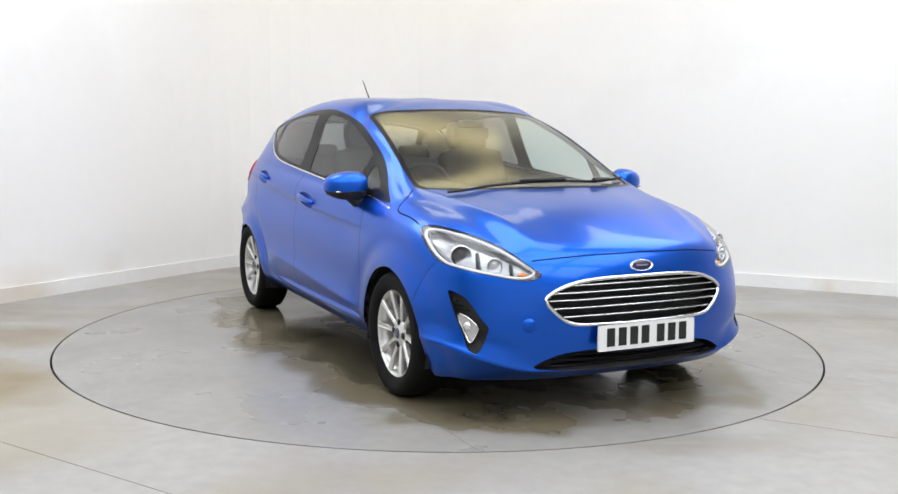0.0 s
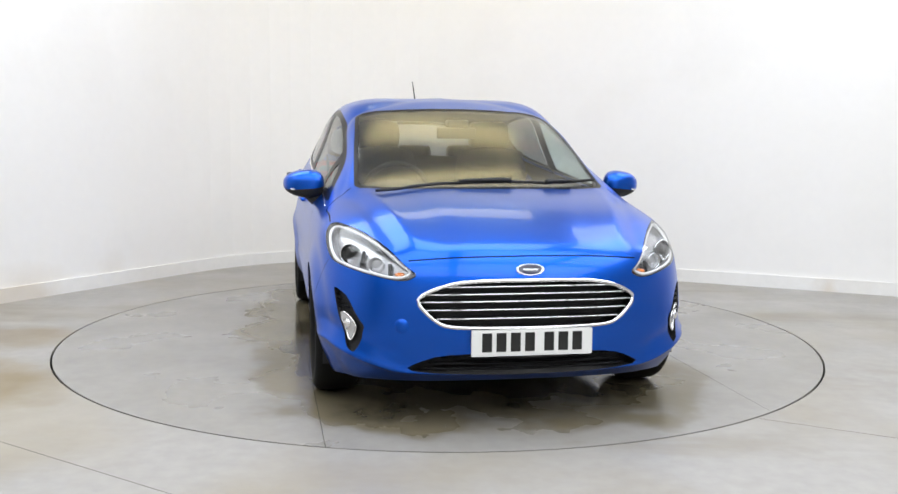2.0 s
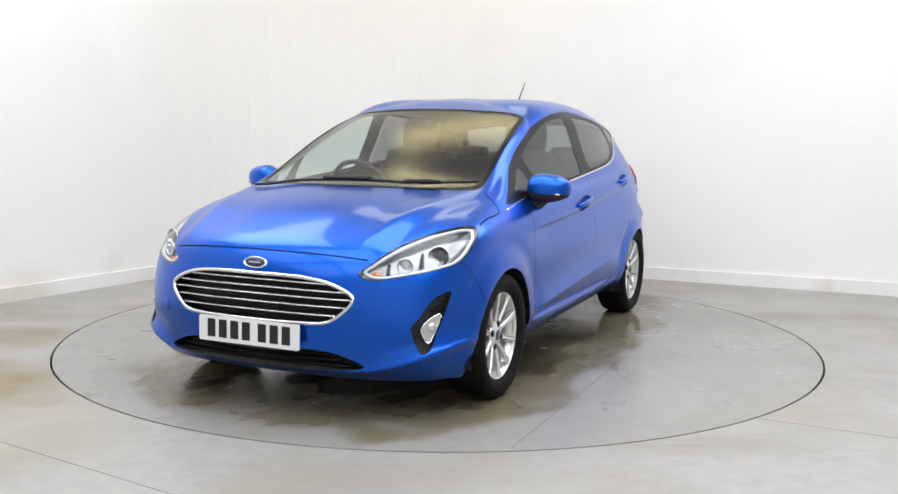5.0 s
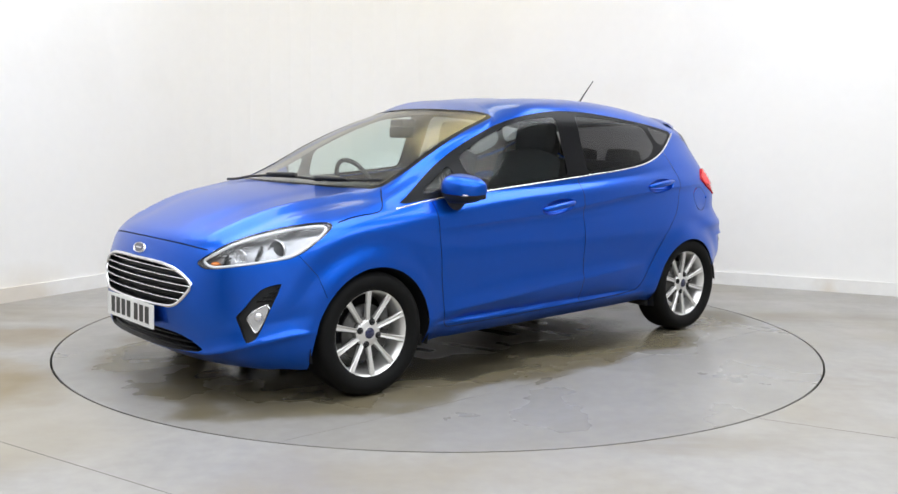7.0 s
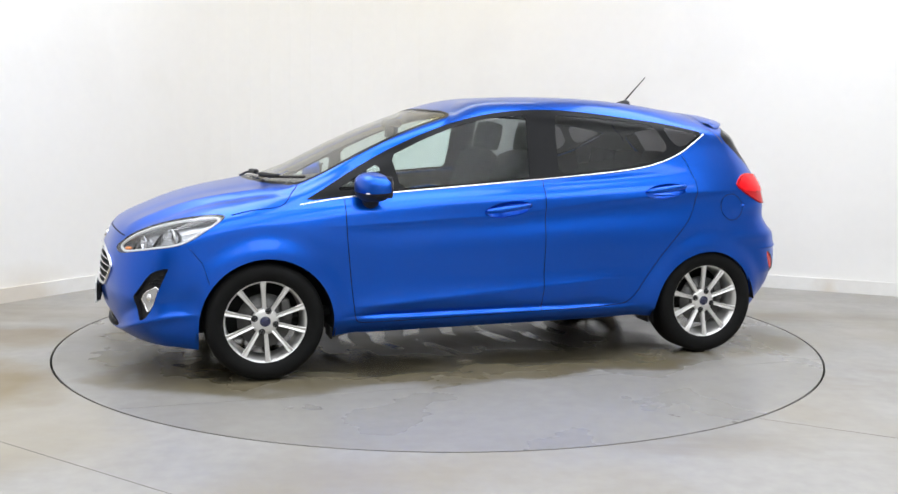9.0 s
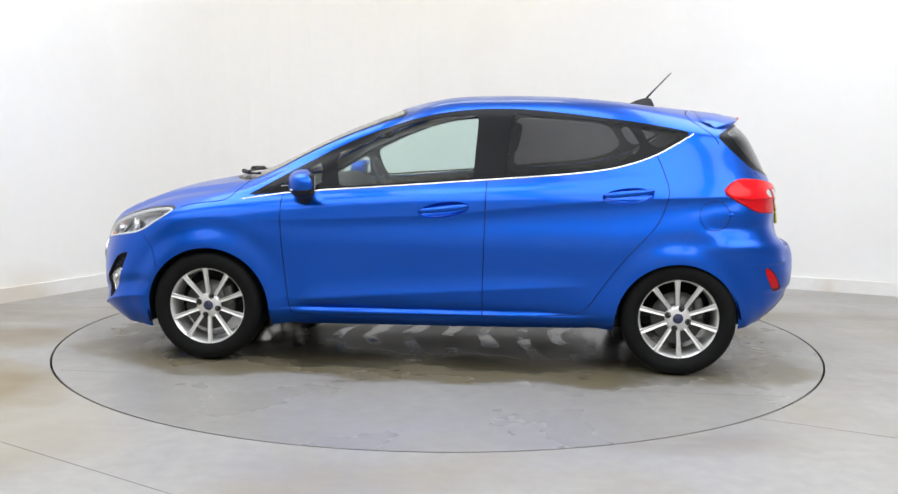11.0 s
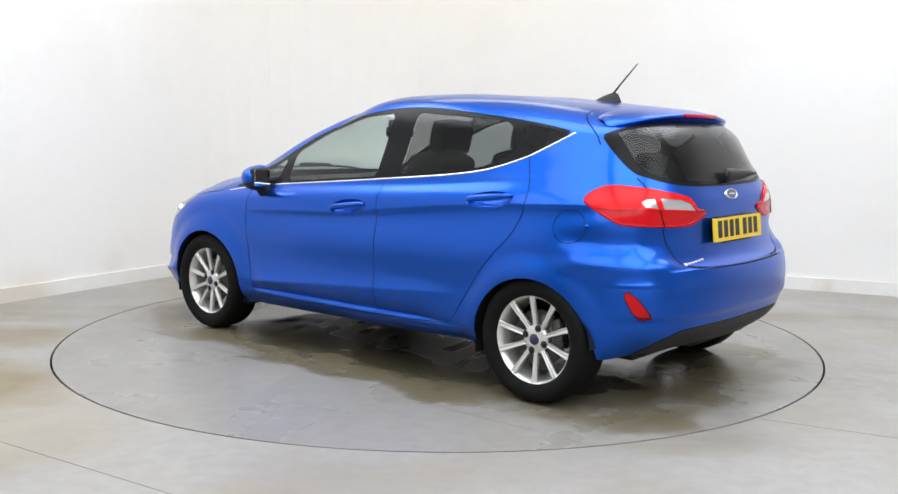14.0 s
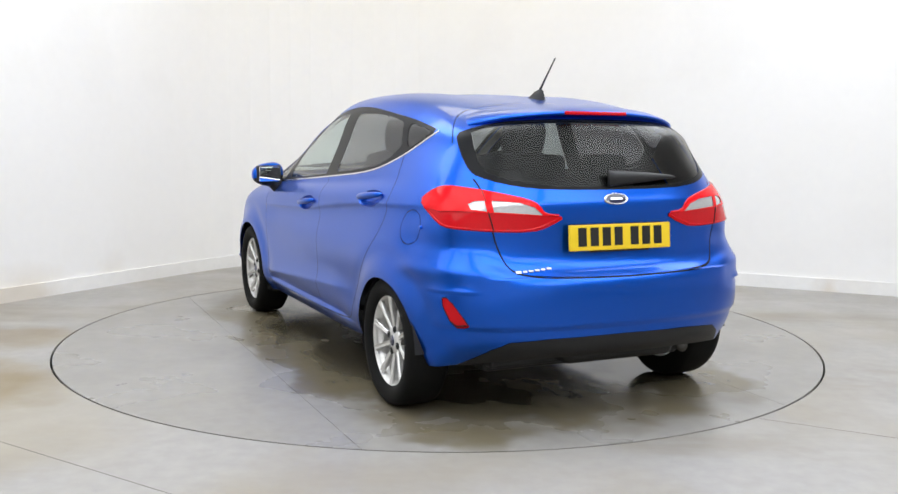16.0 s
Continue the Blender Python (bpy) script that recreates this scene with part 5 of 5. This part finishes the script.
# ---- door mirrors ----
for side in (1, -1):
    def shell(zlo, zhi, grow):
        bmx = bmesh.new()
        ball(bmx, Matrix.Identity(4), 32, 20)
        for v in bmx.verts:
            c = v.co
            c.x, c.y, c.z = [math.copysign(abs(a) ** .78, a) for a in c]
            v.co = Vector((c.x * (.085 if c.x > 0 else .040), c.y * .098, c.z * .068 * (1 - .18 * c.y)))
            v.co.x += -.03 * v.co.y / .098
            v.co *= grow
        for z, clear in ((zlo, -1), (zhi, 1)):
            if z is not None:
                g = bmx.verts[:] + bmx.edges[:] + bmx.faces[:]
                bmesh.ops.bisect_plane(bmx, geom=g, plane_co=(0, 0, z), plane_no=(.12, .12, 1), clear_inner=clear < 0, clear_outer=clear > 0)
        bmesh.ops.transform(bmx, matrix=Matrix.Translation((.695, .880, .962)), verts=bmx.verts)
        for v in bmx.verts:
            v.co.y *= side
        bmesh.ops.recalc_face_normals(bmx, faces=bmx.faces)
        return bmx
    mirror = part("door_mirror", shell(-.014, None, 1.08), M_BLUE, car, "blue door mirror on a black foot")
    part("mirror_lower", shell(None, -.012, 1.065), M_PLASTIC, mirror, "black lower mirror shell")
    bmx = bmesh.new()
    tube(bmx, [(.715, .775 * side, .868), (.712, .81 * side, .885), (.705, .845 * side, .915), (.70, .87 * side, .945)], [.050, .044, .040, .040], 14)
    part("mirror_foot", bmx, M_PLASTIC, mirror)
    bmx = bmesh.new()
    mm = pose(.655, .880 * side, .966, 0, 0, 17 * side)
    box(bmx, .012, 0, 0, .03, .172, .108, .012, mm, 3)
    part("mirror_bezel", bmx, M_PLASTIC, mirror)
    bmx = bmesh.new()
    box(bmx, -.004, 0, 0, .004, .150, .088, .0015, mm)
    part("mirror_glass", bmx, M_MIRROR, mirror, "mirror glass", smooth=False)
    bmx = bmesh.new()
    box(bmx, .738, .915 * side, .935, .05, .07, .009, .004, None)
    part("mirror_indicator", bmx, M_CLEARLENS, mirror)

# ---- tailgate spoiler, wipers, aerial ----
bmx = bmesh.new()
cols = []
for k in range(41):
    y = -.545 + 1.09 * k / 40
    u = abs(y) / .545
    tip_x, tip_z = -1.628 + .125 * u ** 2.4 + .05 * u ** 10, 1.343 - .046 * u ** 2.2 - .016 * u ** 10
    root = along_skin((-1.36, y * .94, 1.6), (0, 0, -1), .002)
    mid_x = (root.x + tip_x) / 2
    mid_p = along_skin((mid_x, y * .98, 1.6), (0, 0, -1), .004)
    mid_p.z = max(mid_p.z, (root.z + tip_z) / 2 + .006)
    low_x = tip_x + .12
    under = Vector((low_x, y, tip_z - .035))
    cols.append([bmx.verts.new(v) for v in (root, mid_p, Vector((tip_x + .02, y, tip_z + .003)), Vector((tip_x, y, tip_z - .006)), Vector((tip_x + .008, y, tip_z - .016)), under)])
for a, b in zip(cols, cols[1:]):
    for i in range(5):
        bmx.faces.new((a[i], b[i], b[i + 1], a[i + 1]))
bmesh.ops.recalc_face_normals(bmx, faces=bmx.faces)
spoiler = part("spoiler", bmx, M_BLUE, car, "blue roof spoiler over the rear window")
bmx = bmesh.new()
box(bmx, -1.623, 0, 1.333, .014, .32, .016, .004)
part("brake_light", bmx, M_REDDARK, spoiler, "high red brake light")
bmx = bmesh.new()
cols = []
for k in range(12):
    u = k / 11
    q = on_skin((-1.76, .03 - .36 * u, 1.045 + .012 * u), .014)
    h = .030 * (1 - u) ** .8 + .006
    cols.append([bmx.verts.new(q + Vector(o)) for o in ((0, 0, h), (-.016, 0, h * .4), (-.016, 0, -h * .8), (.004, 0, -h))])
for a, b in zip(cols, cols[1:]):
    for i in range(4):
        bmx.faces.new((a[i], b[i], b[(i + 1) % 4], a[(i + 1) % 4]))
bmx.faces.new(cols[0])
bmx.faces.new(cols[-1][::-1])
bmesh.ops.recalc_face_normals(bmx, faces=bmx.faces)
part("rear_wiper", bmx, M_PLASTIC, car, "black rear wiper")
for a, b, blade in (((1.235, -.56, 1.0), (1.185, .33, 1.0), True), ((1.20, .12, 1.0), (1.21, -.15, 1.0), False), ((1.165, .36, .99), (1.02, .62, 1.02), True), ((1.20, .30, .99), (1.12, .46, 1.0), False)):
    line = [on_skin(Vector(a).lerp(Vector(b), k / 16), .014 + (.010 if not blade else 0)) for k in range(17)]
    part("wiper_blade" if blade else "wiper_arm", tube(bmesh.new(), line, .007 if blade else [.014 - .006 * k / 16 for k in range(17)], 8), M_PLASTIC, car, "black windscreen wiper")
bmx = bmesh.new()
cols = []
for k in range(9):
    u = k / 8
    x, h, w = -1.025 - .15 * u, (.004, .014, .024, .033, .041, .048, .052, .046, .012)[k], .034 * math.sin(math.pi * (.14 + .80 * u))
    zb = along_skin((x, 0, 1.7), (0, 0, -1)).z - .002
    cols.append([bmx.verts.new(v) for v in ((x, -w, zb), (x, -w * .55, zb + h * .5), (x, -w * .2, zb + h), (x, w * .2, zb + h), (x, w * .55, zb + h * .5), (x, w, zb))])
for a, b in zip(cols, cols[1:]):
    for i in range(5):
        bmx.faces.new((a[i], b[i], b[i + 1], a[i + 1]))
bmx.faces.new(cols[0])
bmx.faces.new(cols[-1][::-1])
bmesh.ops.recalc_face_normals(bmx, faces=bmx.faces)
aerial = part("aerial", bmx, M_PLASTIC, car, "black roof aerial")
part("aerial_rod", tube(bmesh.new(), [(-1.130, 0, 1.452), (-1.175, 0, 1.502), (-1.265, 0, 1.597)], [.006, .0045, .003], 8), M_PLASTIC, aerial)

# ---- cabin ----
bmx = bmesh.new()
cols = []
for k in range(21):
    y = -.66 + 1.32 * k / 20
    hood_ = .035 * math.exp(-((y + .36) / .16) ** 2)
    cols.append([bmx.verts.new(v) for v in ((1.12 - .1 * (y / .66) ** 2, y, .93), (.90, y, .955 + hood_ * .3), (.66, y, .95 + hood_), (.58, y, .915 + hood_ * .6), (.62, y, .78), (.70, y, .5), (1.1, y, .5))])
for a, b in zip(cols, cols[1:]):
    for i in range(6):
        bmx.faces.new((a[i], b[i], b[i + 1], a[i + 1]))
bmesh.ops.recalc_face_normals(bmx, faces=bmx.faces)
part("dashboard", bmx, M_DASH, car, "dark moulded dashboard")
m = pose(.47, -.36, .905, 0, 0, 0) @ Matrix.Rotation(radians(-64), 4, "Y")
wheel_ring = [m @ Vector((.178 * math.cos(a * math.pi / 20), .178 * math.sin(a * math.pi / 20), 0)) for a in range(40)]
steer = part("steering_wheel", tube(bmesh.new(), wheel_ring, .014, 10, True), M_DASH, car, "black steering wheel on the driver's side")
bmx = bmesh.new()
box(bmx, 0, 0, -.015, .11, .13, .04, .02, m)
box(bmx, 0, 0, -.01, .03, .35, .012, .005, m)
part("steering_hub", bmx, M_DASH, steer)


def cushion(name, dims, m, parent, bulge=.16, label=""):
    bmx = bmesh.new()
    bmesh.ops.create_cube(bmx, size=1.0)
    bmesh.ops.subdivide_edges(bmx, edges=bmx.edges[:], cuts=5, use_grid_fill=True)
    for v in bmx.verts:
        c = v.co * 2
        n = Vector((c.x * math.sqrt(max(0, 1 - c.y ** 2 / 2 - c.z ** 2 / 2 + (c.y * c.z) ** 2 / 3)), c.y * math.sqrt(max(0, 1 - c.x ** 2 / 2 - c.z ** 2 / 2 + (c.x * c.z) ** 2 / 3)),
                    c.z * math.sqrt(max(0, 1 - c.y ** 2 / 2 - c.x ** 2 / 2 + (c.y * c.x) ** 2 / 3))))
        c = c.lerp(n, .42)
        v.co = m @ Vector((c.x * dims[0] / 2, c.y * dims[1] / 2, c.z * dims[2] / 2))
    return part(name, bmx, M_SEAT, parent, label)


for sy in (1, -1):
    seat = cushion("front_seat", (.54, .50, .20), pose(.16, .36 * sy, .56, 0, -8, 0), car, label="charcoal fabric front seat")
    cushion("backrest", (.16, .48, .64), pose(-.20, .36 * sy, .84, 0, -18, 0), seat)
    cushion("headrest", (.11, .27, .19), pose(-.335, .36 * sy, 1.215, 0, -12, 0), seat)
    for dy in (-.06, .06):
        part("headrest_post", tube(bmesh.new(), [(-.30, .36 * sy + dy, 1.05), (-.325, .36 * sy + dy, 1.16)], .006, 8), M_CHROME, seat)
bench = cushion("rear_seat", (.50, 1.24, .20), pose(-.74, 0, .58, 0, -6, 0), car, label="charcoal fabric rear bench seat")
cushion("rear_backrest", (.16, 1.24, .56), pose(-1.05, 0, .80, 0, -20, 0), bench)
for y in (-.36, 0, .36):
    cushion("rear_headrest", (.09, .25, .12), pose(-1.16, y, 1.08, 0, -14, 0), bench)
bmx = bmesh.new()
box(bmx, .40, 0, 1.235, .03, .23, .065, .012, pose(0, 0, 0))
rear_view = part("interior_mirror", bmx, M_DASH, car, "black interior mirror")
bmx = bmesh.new()
box(bmx, .40, .0, 1.288, .10, .12, .045, .012)
part("sensor_housing", bmx, M_DASH, rear_view)
bmx = bmesh.new()
box(bmx, .1, 0, .50, 1.4, .22, .22, .05)
part("centre_console", bmx, M_DASH, car, "dark centre console")
bmx = bmesh.new()
box(bmx, -.15, 0, .30, 2.7, 1.35, .04, .01)
box(bmx, -1.42, 0, .80, .46, 1.1, .02, .005)
part("cabin_floor", bmx, M_DASH, car, "dark carpeted cabin floor")


# ---- what moves: the turntable turns and carries the car ----
TURN = [(0.0, 296.4), (0.5, 294.8), (1.0, 291.44), (1.5, 286.65), (2.0, 280.5), (2.5, 274.6), (3.0, 268.5), (3.5, 262.65), (4.0, 256.55), (4.5, 250.65), (4.7, 248.3),
        (6.8, 222.9), (7.0, 220.65), (7.5, 214.9), (8.0, 209.0), (8.5, 203.1), (9.0, 197.1), (9.2, 194.7), (11.3, 170.7), (11.5, 168.4), (12.0, 162.4), (12.5, 156.5),
        (13.0, 150.55), (13.5, 144.6), (14.0, 138.6), (14.5, 132.65), (15.0, 126.6), (15.5, 120.7), (16.0, 114.6)]


def motions():
    walk(turntable, [(t, pose(0, 0, 0, 0, 0, a)) for t, a in TURN])
    walk(car, [(t, pose(0, 0, 0, 0, 0, a) @ Matrix.Translation(-CAR_PIVOT)) for t, a in TURN])


motions()
